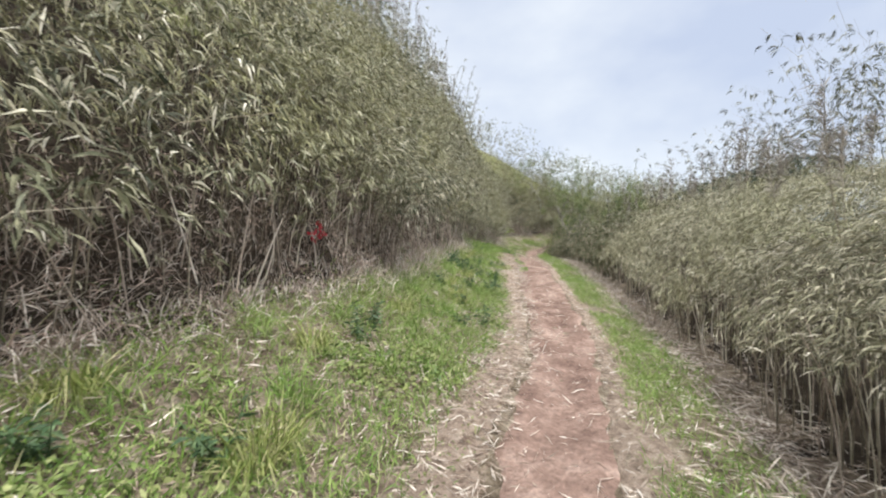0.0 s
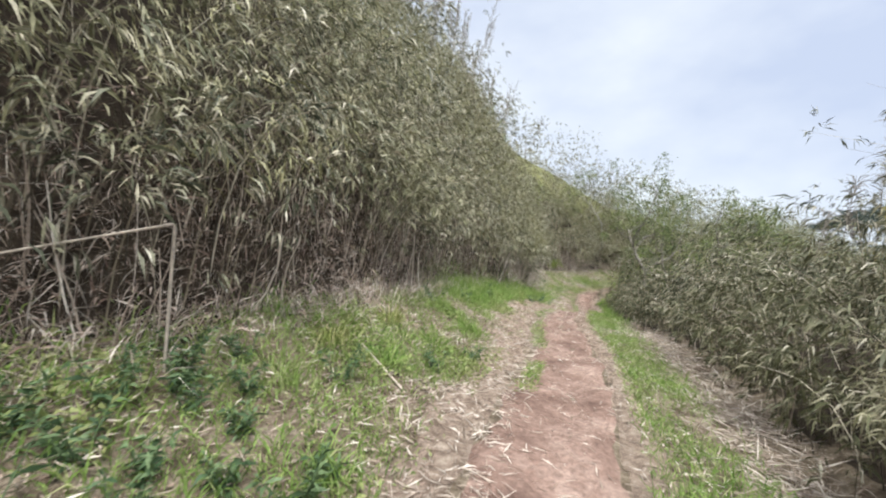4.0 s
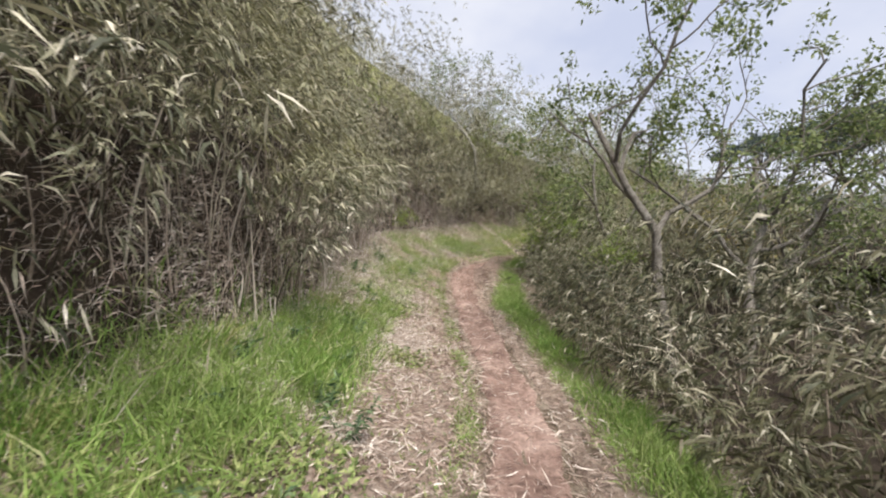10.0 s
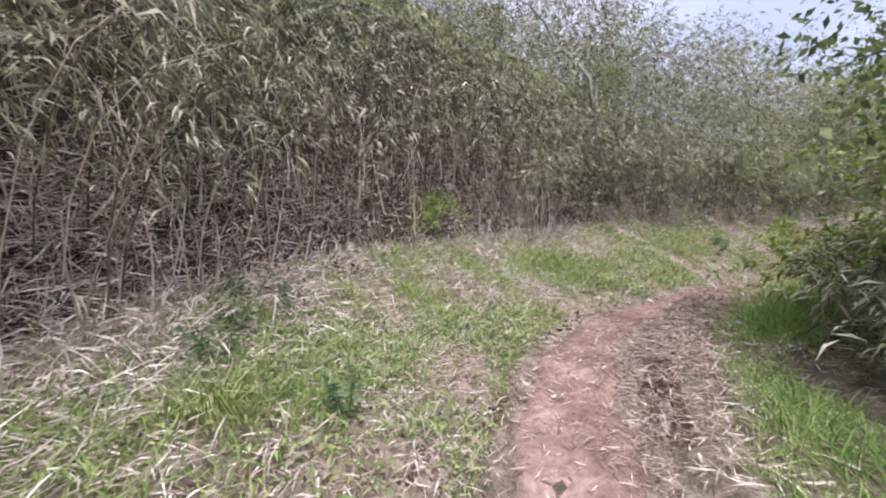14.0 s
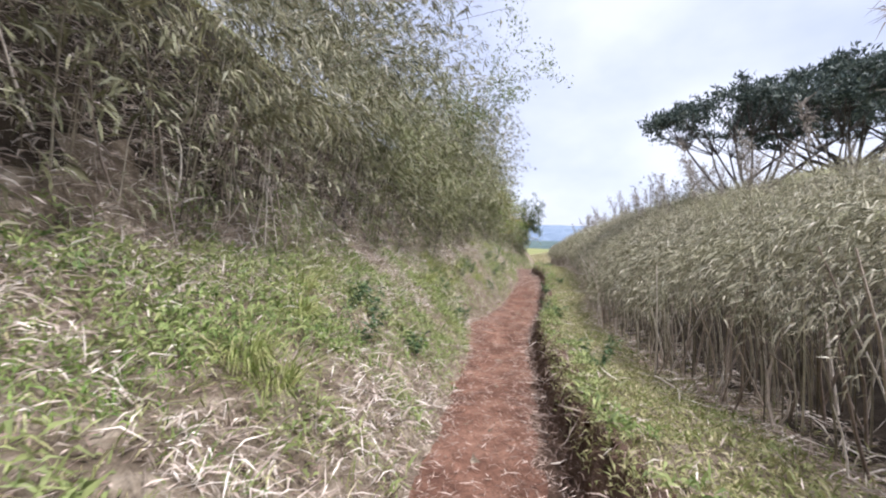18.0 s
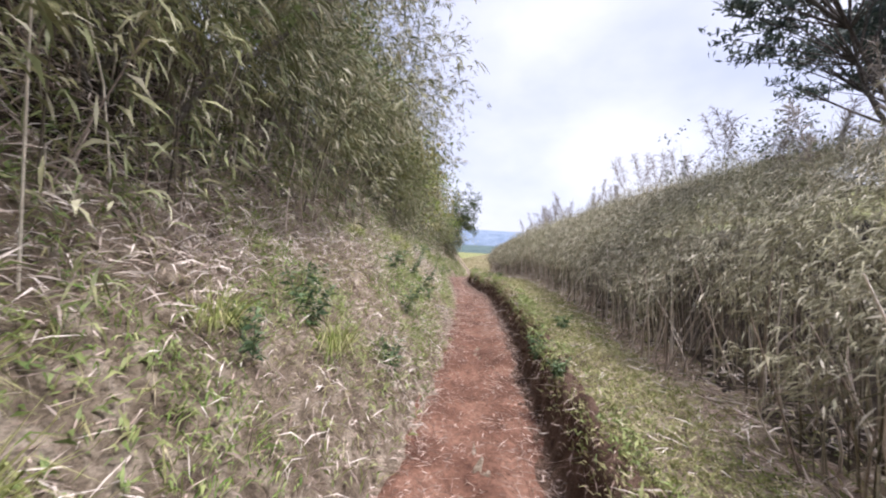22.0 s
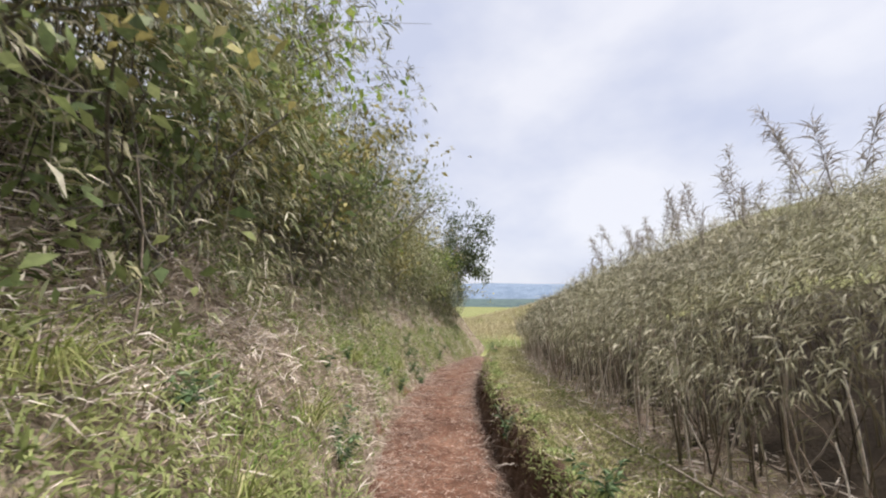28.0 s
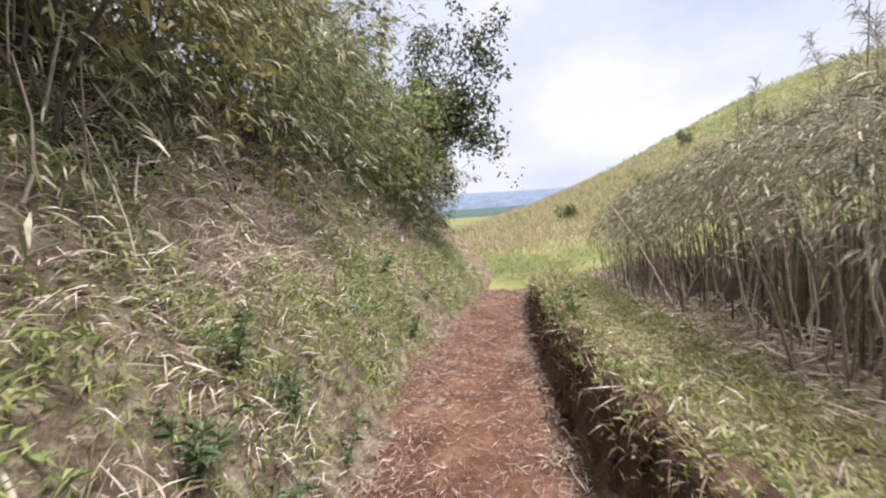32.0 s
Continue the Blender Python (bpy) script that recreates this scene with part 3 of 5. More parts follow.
# ---- bamboo grass ----
def culms(rng, s, d, tall, toward, bend, first, clusters, fan, spread, thick=1.0, hang=-0.3):
    """Stems from (s, d), bending to the trail's side toward (+1 right, -1 left): paths, radii, leaf bases and ways."""
    n = len(s)
    x, y = on_trail(s, d)
    z = height(s, d) - 0.05
    nx, ny = np.interp(s, _grid, NX), np.interp(s, _grid, NY)
    lean = np.stack([nx * toward, ny * toward, np.zeros(n)], 1) + rng.normal(0, 0.6, (n, 3)) * [1, 1, 0]
    lean = unit(lean)
    t = np.linspace(0, 1, 5)[None, :, None]
    b = bend[:, None, None]
    h = tall[:, None, None]
    root = np.stack([x, y, z], 1)[:, None]
    paths = root + h * (np.array([0, 0, 1.0]) * (t - 0.36 * b * t ** 3) + lean[:, None] * b * (0.12 * t + 0.5 * t ** 2.4))
    radii = np.linspace(1, 0.3, 5)[None] * rng.uniform(0.004, 0.009, n)[:, None] * thick
    first = np.broadcast_to(np.asarray(first, float), (n,))[:, None]
    u = first + (1 - first) * rng.random((n, clusters)) ** 0.7
    k = np.clip((u * 4).astype(int), 0, 3)
    f = (u * 4 - k)[..., None]
    row = np.arange(n)[:, None]
    on_stem = paths[row, k] * (1 - f) + paths[row, k + 1] * f
    out = unit(rng.normal(size=(n, clusters, 3)) * [1, 1, 0.45]) + lean[:, None] * 0.5
    hub = on_stem + out * spread * rng.uniform(0.2, 1.0, (n, clusters, 1))
    base = np.repeat(hub[:, :, None], fan, 2) + rng.normal(0, 0.02, (n, clusters, fan, 3))
    way = unit(out)[:, :, None] + rng.normal(0, 0.36, (n, clusters, fan, 3)) + [0, 0, hang]
    return paths, radii, base.reshape(-1, 3), way.reshape(-1, 3)


def plant_rows(rng, s_from, s_to, side, back_from, back_to, density, seed):
    steep = math.hypot(1, float(at(LEFT_SLOPE, 0.5 * (s_from + s_to)))) if side < 0 else 1.0
    n = int((s_to - s_from) * (back_to - back_from) * density * steep ** 0.6)
    s = rng.uniform(s_from, s_to, n)
    back = rng.uniform(back_from, back_to, n)
    foot = at(LEFT_FOOT if side < 0 else RIGHT_FOOT, s) + 0.10 * lump(s, s * 0, 0.5, 1.0) + 0.22 * lump(s, s * 0 + 2, 1.3, side)
    return s, side * (foot + back), back


def thicket(label, s_from, s_to, side, rows, seed, leaf_material, leaf=0.165, stems=3.0, blanket=0, feather=0, thick=1.0, gaps=0.55, skirt=0, hang=-0.3, thatch=0):
    """One stretch of bamboo. rows: (from, to, density, tall, bend, first leaf, clusters, fan, spread) going back from the foot."""
    rng = np.random.default_rng(seed)
    P, R, B, W, K, spray = [], [], [], [], [], None
    for back_from, back_to, density, scale, bend_mid, first, clusters, fan, spread, big in rows:
        s, d, back = plant_rows(rng, s_from, s_to, side, back_from, back_to, density, seed)
        x, y = on_trail(s, d)
        tall = at(LEFT_TALL if side < 0 else RIGHT_TALL, s) * scale * (1 + 0.15 * lump(x, y, 1.1, 2.0) + 0.1 * lump(x, y, 0.4, 5.0)) * rng.uniform(0.7, 1.1, len(s))
        if thatch:
            tall = (canopy(s, d) - height(s, d)) * scale * rng.uniform(0.8, 1.05, len(s))
        bend = np.clip(rng.normal(bend_mid, 0.2, len(s)), 0.1, 1.1)
        p, r, b, w = culms(rng, s, d, tall, -side, bend, first, clusters, fan, spread, thick, hang)
        if back_from < 3 or side > 0:
            P.append(p), R.append(r)
        B.append(b), W.append(w), K.append(np.full(len(b), big))
    if side < 0 and blanket:
        # hanging sprays that cloak the slope itself
        s, d, back = plant_rows(rng, s_from, s_to, side, 0.2, 4.2, blanket, seed)
        x, y = on_trail(s, d)
        nx, ny = np.interp(s, _grid, NX), np.interp(s, _grid, NY)
        lift = rng.uniform(0.15, 1.1, len(s))
        hub = np.stack([x + nx * lift * 0.8, y + ny * lift * 0.8, height(s, d) + 0.7 + lift * 0.6], 1)
        way = (np.stack([nx, ny, -0.75 * np.ones(len(s))], 1) + rng.normal(0, 0.45, (len(s), 3)))[:, None] + rng.normal(0, 0.32, (len(s), 6, 3))
        spray = (np.repeat(hub[:, None], 6, 1) + rng.normal(0, 0.06, (len(s), 6, 3))).reshape(-1, 3), way.reshape(-1, 3)
    if skirt:
        # leafy side shoots that hide the stems down to the grass
        s, d, back = plant_rows(rng, s_from, s_to, side, -0.15, 1.2, skirt, seed)
        x, y = on_trail(s, d)
        nx, ny = np.interp(s, _grid, NX), np.interp(s, _grid, NY)
        up = rng.uniform(0.15, 1.0, len(s)) ** 1.3 * 2.3
        out = 0.35 * np.sin(np.clip(up / 2.3, 0, 1) * 2.2) * -side
        hub = np.stack([x + nx * out, y + ny * out, height(s, d) + up], 1)
        way = np.stack([-side * nx, -side * ny, -0.5 * np.ones(len(s))], 1)[:, None] + rng.normal(0, 0.7, (len(s), 6, 3))
        B.append((np.repeat(hub[:, None], 6, 1) + rng.normal(0, 0.04, (len(s), 6, 3))).reshape(-1, 3)), W.append(way.reshape(-1, 3)), K.append(np.full(6 * len(s), 1.0))
    if thatch:
        # drooping sprays that lie over one another on the hedge's top and hang over its foot
        fan = 5
        s, d, back = plant_rows(rng, s_from, s_to, side, -0.2, 5.5, thatch, seed)
        thin = rng.random(len(s)) < np.interp(back, [-0.2, 0.6, 2.0, 5.5], [0.9, 1.0, 0.85, 0.65])
        s, d, back = s[thin], d[thin], back[thin]
        x, y = on_trail(s, d)
        nx, ny = np.interp(s, _grid, NX), np.interp(s, _grid, NY)
        hub = np.stack([x, y, canopy(s, d) - rng.random(len(s)) ** 1.6 * np.interp(back, [-0.2, 0.5, 2.0], [0.32, 0.4, 0.28])], 1)
        lead = np.stack([-nx, -ny, np.interp(back, [-0.2, 0.5], [-0.9, -0.35])], 1) + rng.normal(0, 0.75, (len(s), 3)) * [1, 1, 0.7]
        way = lead[:, None] + rng.normal(0, 0.42, (len(s), fan, 3))
        B.append((np.repeat(hub[:, None], fan, 1) + rng.normal(0, 0.05, (len(s), fan, 3))).reshape(-1, 3)), W.append(way.reshape(-1, 3)), K.append(np.full(fan * len(s), 1.501 if s_from > 20 else 1.2))
    front_count = len(P[0])
    P, R, B, W, K = (np.concatenate(v) for v in (P, R, B, W, K))
    # leaves hang in clumps with open gaps between them
    clump = lump(B[:, 0] + 0.8 * B[:, 2], B[:, 1] - 0.9 * B[:, 2], 0.30, 1.7) + 0.5 * lump(B[:, 0] - B[:, 2], B[:, 1] + 0.6 * B[:, 2], 0.13, 4.0)
    near = (K < 1.5) & (thatch == 0)
    keep = rng.random(len(B)) < np.where(near, np.clip((clump + gaps) / 0.45, 0.10, 1.0), 0.9)
    B, W, K = B[keep], W[keep], K[keep]
    mx, my = on_trail(0.5 * (s_from + s_to), side * 3.0)
    top = new("bamboo_thicket")
    top.location = (float(mx), float(my), float(height(0.5 * (s_from + s_to), side * 3.0)))
    tagged(top, label, "bamboo thicket", "bamboo along the trail", "stuff")
    off = np.array(top.location)
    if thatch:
        # front stems get the pale ramp; those behind have shade in their colour
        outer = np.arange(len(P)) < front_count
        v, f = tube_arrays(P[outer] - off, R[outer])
        piece("front_culms", raw_mesh("front_culms", v, [f]), M_PALE_CULM, top, "pale standing stems at the hedge's front", kind="stuff")
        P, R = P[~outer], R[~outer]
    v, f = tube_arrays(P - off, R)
    piece("culms", raw_mesh("culms", v, [f]), M_CULM, top, "dry straw-coloured stems, partly darkened as inner shade", kind="stuff")
    length = rng.uniform(0.55, 1.25, len(B)) * leaf * K
    piece("leaves", leaf_mesh("leaves", B - off, W, length, length * rng.uniform(0.055 if thatch else 0.075, 0.105 if thatch else 0.135, len(B)), rng.uniform(0.2, 1.4, len(B)), rng), leaf_material, top, kind="stuff")
    if spray is not None:
        base, way = spray
        size = rng.uniform(0.5, 1.25, len(base)) * 0.175
        piece("hanging_sprays", leaf_mesh("hanging_sprays", base - off, way, size, size * rng.uniform(0.055, 0.11, len(base)), rng.uniform(0.2, 1.2, len(base)), rng), M_THATCH if s_to < 44 else leaf_material, top, "fine drooping olive leaves", kind="stuff")
    if feather:
        s, d, back = plant_rows(rng, s_from, s_to, side, 0.3, 4.6, feather, seed)
        x, y = on_trail(s, d)
        tall = (canopy(s, d) - height(s, d)) / 0.85 if thatch else at(RIGHT_TALL if side > 0 else LEFT_TALL, s)
        base = np.stack([x, y, height(s, d) + tall * rng.uniform(0.62, 0.95, len(s)) * np.clip(0.75 + back * 0.25, 0, 1)], 1)
        way = rng.normal(0, 0.35, (len(s), 3)) + [0.12, 0.05, 1.0]
        piece("feather_tops", leaf_mesh("feather_tops", base - off, way, rng.uniform(0.2, 0.5, len(s)), rng.uniform(0.004, 0.009, len(s)), rng.uniform(0.3, 1.6, len(s)), rng), M_FEATHER, top, "pale feathery grass tops", kind="stuff")
    # dead canes leaning out at the foot
    s, d, back = plant_rows(rng, s_from, s_to, side, -0.15, 0.5, stems / 0.65, seed)
    n = len(s)
    x, y = on_trail(s, d)
    root = np.stack([x, y, height(s, d) - 0.03], 1)
    way = rng.normal(size=(n, 3)) * [0.22, 0.22, 0] + [0, 0, 1]
    tip = root + unit(way) * rng.uniform(0.3, 1.3, n)[:, None]
    t = np.linspace(0, 1, 4)[None, :, None]
    path = root[:, None] * (1 - t) + tip[:, None] * t + np.sin(t * np.pi) * rng.normal(0, 0.04, (n, 1, 3))
    v, f = tube_arrays(path - off, np.linspace(0.009, 0.004, 4) * rng.uniform(0.6, 1.3, (n, 1)), 4)
    piece("dead_canes", raw_mesh("dead_canes", v, [f]), M_STRAW, top, "bleached dead canes", kind="stuff")
    return top


#            from to  dens tall  bend  first clus fan spread size
LEFT_ROWS = [(0.0, 0.5, 20, 0.60, 0.80, 0.36, 13, 6, 0.24, 1.0), (0.5, 1.5, 13, 0.66, 0.80, 0.40, 13, 6, 0.28, 1.0), (1.5, 3.5, 5.5, 0.6, 0.7, 0.3, 10, 6, 0.34, 1.3),
             (3.5, 6.5, 2.6, 1.0, 0.5, 0.12, 9, 6, 0.5, 1.8), (6.5, 12.0, 1.0, 1.0, 0.4, 0.1, 8, 6, 0.65, 2.6), (12.0, 22.0, 0.5, 0.7, 0.3, 0.05, 7, 6, 0.9, 3.2)]
LEFT_LATE_ROWS = [(0.0, 0.5, 18, 0.62, 0.85, 0.30, 14, 6, 0.24, 1.0), (0.5, 1.5, 13, 0.95, 0.85, 0.30, 14, 6, 0.30, 1.0), (1.5, 3.5, 5.5, 1.05, 0.65, 0.2, 10, 6, 0.38, 1.3), (3.5, 6.5, 2.2, 1.1, 0.5, 0.12, 8, 6, 0.5, 1.8)]
LEFT_BRUSH_ROWS = [(0.2, 0.8, 6, 0.6, 0.8, 0.3, 12, 6, 0.26, 1.0), (0.8, 1.8, 9, 0.95, 0.75, 0.35, 14, 6, 0.30, 1.05), (1.8, 3.6, 5, 1.05, 0.6, 0.25, 10, 6, 0.38, 1.4), (3.6, 6.5, 2.2, 1.1, 0.5, 0.12, 10, 6, 0.5, 1.8)]
RIGHT_TALL_ROWS = [(0.0, 0.45, 46, 0.92, 0.30, 0.72, 7, 6, 0.15, 1.0), (0.45, 1.5, 26, 0.95, 0.35, 0.55, 9, 6, 0.22, 1.0), (1.5, 4.5, 5.5, 0.95, 0.5, 0.5, 10, 6, 0.34, 1.2), (4.5, 9.0, 1.6, 0.85, 0.6, 0.4, 11, 6, 0.4, 1.6)]
RIGHT_BUSHY_ROWS = [(0.0, 0.6, 20, 0.70, 0.9, 0.2, 16, 6, 0.22, 1.0), (0.6, 1.8, 13, 1.0, 0.75, 0.35, 15, 6, 0.28, 1.05), (1.8, 5.0, 6, 1.05, 0.6, 0.3, 13, 6, 0.38, 1.3), (5.0, 9.0, 1.5, 1.0, 0.5, 0.2, 12, 6, 0.5, 1.9)]
LOW_ROWS = [(0.0, 0.6, 20, 0.62, 0.9, 0.08, 13, 6, 0.20, 1.0), (0.6, 2.0, 14, 0.95, 0.8, 0.3, 12, 6, 0.24, 1.0), (2.0, 6.0, 6, 1.05, 0.6, 0.2, 11, 6, 0.34, 1.25), (6.0, 9.0, 1.5, 2.9, 0.5, 0.12, 13, 6, 0.5, 1.7), (9.0, 14.0, 2.2, 4.1, 0.4, 0.12, 14, 6, 0.6, 1.9)]


def build_thickets():
    step = 6.0
    for k in range(15):
        a = -11.5 + step * k
        b = min(a + step, 76.5)
        if a > 75:
            break
        behind = k < 1
        rows = LEFT_ROWS[:1] if behind else LEFT_ROWS if a < 36 else LEFT_LATE_ROWS if a < 54 else LEFT_BRUSH_ROWS
        if a < 42:
            thicket("tall bamboo grass on the bank, olive green with bleached dry leaves", a, b, -1, rows, 100 + k, M_BAMBOO_LEAF, blanket=0 if behind else 95, stems=5.0 if a < 20 or a > 34 else 13.0, gaps=0.45 if a < 12 else 0.6 if a < 34 else 1.2, skirt=0 if behind else 14 if a < 10 else 26 if a < 20 else 8 if a < 34 else 110)
        else:
            thicket("tall green bamboo grass hanging over the bank", a, b, -1, rows, 100 + k, M_BAMBOO_LEAF_GREEN, blanket=85, skirt=130, gaps=1.2)
        if a > 73:
            continue
        if a < 12:
            thicket("bushy hedge of grey-green bamboo grass sloping to the trail", a, b, 1, RIGHT_TALL_ROWS if k > 0 else RIGHT_TALL_ROWS[:1], 200 + k, M_HEDGE_LEAF, 0.125, 8.0, feather=70, thick=1.1, gaps=0.9, thatch=0 if behind else 170)
        elif a < 30:
            thicket("low hedge of broad-leaved bamboo grass beside the trail", a, b, 1, LOW_ROWS, 200 + k, M_BAMBOO_LEAF_DARK, 0.155, 1.5, gaps=0.8, skirt=55)
        elif a < 34:
            thicket("rounded bushy hedge of bamboo grass at the bend", a, b, 1, RIGHT_BUSHY_ROWS, 200 + k, M_BAMBOO_LEAF)
        else:
            thicket("hedge of bamboo grass with bare stems over a dark foot", a, min(b, 73.5), 1, RIGHT_TALL_ROWS, 200 + k, M_HEDGE_LEAF, 0.092, 16.0, feather=150, thick=1.2, gaps=0.9, hang=-0.2, thatch=230)


build_thickets()


# ---- ground cover ----
def scatter(name, label, category, material, s_range, d_range, per_m2, keep, length, width, way, droop, seed, lift=0.0):
    """Loose blades on the ground. keep(s, d, x, y) gives each one's chance; way(rng, n) its direction."""
    rng = np.random.default_rng(seed)
    n = int((s_range[1] - s_range[0]) * (d_range[1] - d_range[0]) * per_m2)
    s, d = rng.uniform(*s_range, n), rng.uniform(*d_range, n)
    x, y = on_trail(s, d)
    ok = rng.random(n) < keep(s, d, x, y)
    s, d, x, y = s[ok], d[ok], x[ok], y[ok]
    n = len(s)
    if n == 0:
        return None
    base = np.stack([x, y, height(s, d) + lift + rng.random(n) * lift], 1)
    off = base.mean(0)
    L = rng.uniform(*length, n)
    me = leaf_mesh(name, base - off, way(rng, n), L, rng.uniform(*width, n), rng.uniform(*droop, n), rng)
    ob = piece(name, me, material)
    ob.location = off
    return tagged(ob, label, category, kind="stuff")


def upright(spread):
    return lambda rng, n: rng.normal(0, spread, (n, 3)) * [1, 1, 0.2] + [0, 0, 1]


def lying(tilt):
    return lambda rng, n: rng.normal(0, 1, (n, 3)) * [1, 1, tilt]


def soft(v, a, b):
    return np.clip((v - a) / (b - a), 0, 1)


def near_foot(s, d):
    """0 at the trail's edge, 1 at the bamboo's foot, on the left."""
    return (-d - at(DIRT_LEFT, s)) / (at(LEFT_FOOT, s) - at(DIRT_LEFT, s))


def build_cover():
    def green_left(s, d, x, y):
        far = at(STRAW_FAR, s)
        g = soft(-d, -far - 0.15, -far + 0.2) * (1 - soft(near_foot(s, d), 0.86, 1.05))
        return g * (0.08 + 0.3 * (1 - soft(s, 11, 15)) + 0.92 * soft(lump(x, y, 0.8, 0.4) + 0.6 * lump(x, y, 0.3, 2.2), -0.55, 0.25)) * (1 - soft(s, 33, 39) * 0.75) * (1 - 0.55 * soft(s, 25.5, 28))

    def green_right(s, d, x, y):
        g = soft(d - 0.5 * soft(s, 29, 31.5), 0.5, 0.62) * (1 - soft(d, 1.1, 1.6))
        return g * soft(lump(x, y, 0.7, 3.3) + 0.4, -0.5, 0.3)

    for k, a in enumerate((-2.0, 6.0, 14.0, 22.0, 30.0)):
        scatter("verge_grass", "fresh green grass on the verge, ankle high", "grass", M_GRASS, (a, a + 8), (-3.3, -0.55), 1250, green_left, (0.06, 0.20), (0.006, 0.012), upright(0.5), (0.1, 0.9), 300 + k)
        scatter("verge_grass", "strip of green grass between trail and hedge", "grass", M_GRASS, (a, a + 8), (0.42, 1.7), 1600, green_right, (0.06, 0.2), (0.005, 0.009), upright(0.5), (0.2, 1.0), 310 + k)
    # knee-high lush grass below the bulging bank
    scatter("lush_grass", "lush knee-high green grass under the bank", "grass", M_GRASS, (13, 29), (-3.0, -1.2), 2300,
            lambda s, d, x, y: soft(s, 16.5, 19) * (1 - soft(s, 25, 29)) * soft(-d, 1.35, 1.8) * (1 - soft(near_foot(s, d), 0.95, 1.1)) * (0.3 + 0.7 * soft(lump(x, y, 0.6, 0.4), -0.6, 0.2)), (0.18, 0.42), (0.006, 0.011), upright(0.4), (0.2, 1.1), 318)
    # taller tufts
    def tufts(s, d, x, y):
        return soft(lump(x, y, 0.33, 7.0), 0.55, 0.8) * soft(-d, 1.1, 1.4) * (1 - soft(near_foot(s, d), 0.9, 1.05))
    scatter("grass_tufts", "taller bright green tufts near the bank", "grass", M_GRASS, (-1, 34), (-3.2, -1.0), 1700, tufts, (0.18, 0.38), (0.006, 0.011), upright(0.5), (0.2, 1.1), 320)
    # grass strip between the two tracks
    scatter("middle_grass", "thin grass strip between trail and straw track", "grass", M_GRASS, (13, 33), (-0.62, -0.36), 2600,
            lambda s, d, x, y: soft(lump(x, y, 0.5, 1.0), -0.5, 0.3) * (1 - soft(np.abs(d + 0.48), 0.06, 0.14)), (0.05, 0.14), (0.005, 0.009), upright(0.6), (0.3, 1.0), 325)
    scatter("lush_patch", "patch of lush green grass below the bank", "grass", M_GRASS, (29, 36), (-2.9, -1.1), 1700,
            lambda s, d, x, y: soft(lump(x, y, 0.9, 2.6), -0.1, 0.4) * (1 - soft(near_foot(s, d), 0.8, 1.0)), (0.1, 0.3), (0.006, 0.011), upright(0.5), (0.2, 1.1), 327)
    scatter("lush_strip", "tall bright green grass between trail and hedge at the bend", "grass", M_GRASS, (23, 36), (0.55, 1.8), 2200,
            lambda s, d, x, y: soft(lump(x, y, 0.9, 1.1), -0.5, 0.1) * soft(d - 0.55 * soft(s, 29, 31.5), 0.62, 0.8) * (1 - soft(d - 0.5 * soft(s, 29, 31.5), 1.05, 1.3)), (0.12, 0.34), (0.006, 0.011), upright(0.45), (0.2, 1.1), 328)
    scatter("straw_heap", "heap of cut straw and torn earth beside the trail at the bend", "straw", M_TORN_STRAW, (30.5, 36), (0.4, 1.1), 3600,
            lambda s, d, x, y: soft(s, 30.5, 32) * (1 - soft(s, 34, 35)) * (1 - soft(d, 0.9, 1.1)), (0.04, 0.16), (0.003, 0.008), lying(0.35), (-0.3, 0.6), 329, 0.05)
    scatter("straw_heap", "bleached straw lying in the clearing below the bank", "straw", M_STRAW, (23, 37), (-3.2, -0.9), 2600,
            lambda s, d, x, y: soft(lump(x, y, 0.8, 5.1), -0.3, 0.3), (0.04, 0.2), (0.004, 0.009), lying(0.3), (-0.3, 0.6), 331, 0.04)
    scatter("straw_heap", "pale heap of cut bamboo straw below the bank", "straw", M_STRAW, (26.5, 31.8), (-3.1, -1.6), 2400,
            lambda s, d, x, y: soft(-d, 1.7, 2.2) * soft(lump(x, y, 0.6, 3.7), -0.6, 0.2), (0.08, 0.34), (0.005, 0.012), lying(0.4), (-0.2, 0.6), 332, 0.07)
    # straw on and beside the first part of the trail
    def straw_one(s, d, x, y):
        return np.where(np.abs(d) < at(DIRT, s), 0.10, np.where(d > 0, 0.5 * (1 - soft(d, 1.6, 2.0)), 0.85)) * (0.3 + 0.7 * soft(lump(x, y, 0.4, 9.0), -0.6, 0.5)) * (1 - 0.75 * soft(-d, -at(STRAW_FAR, s), -at(STRAW_FAR, s) + 0.4) * soft(lump(x, y, 0.8, 0.4), -0.7, 0.1))
    for k, a in enumerate((-2.0, 7.0, 16.0, 25.0)):
        scatter("straw_litter", "dry straw and dead bamboo leaves strewn over the ground", "straw", M_STRAW, (a, a + 9), (-3.2, 1.7), 950, straw_one, (0.05, 0.2), (0.005, 0.013), lying(0.18), (-0.3, 0.4), 330 + k, 0.016)
    scatter("torn_straw", "brown trampled straw and torn earth on the track", "straw", M_TORN_STRAW, (14, 34), (-1.5, 0.6), 1500,
            lambda s, d, x, y: np.where(np.abs(d) < 0.25, 0.35, 1.0) * soft(s, 14, 20) * (0.4 + 0.6 * soft(lump(x, y, 0.3, 2.0), -0.4, 0.4)) * (1 - soft(-d, 1.2, 1.5)), (0.03, 0.14), (0.003, 0.009), lying(0.3), (-0.3, 0.5), 336, 0.025)
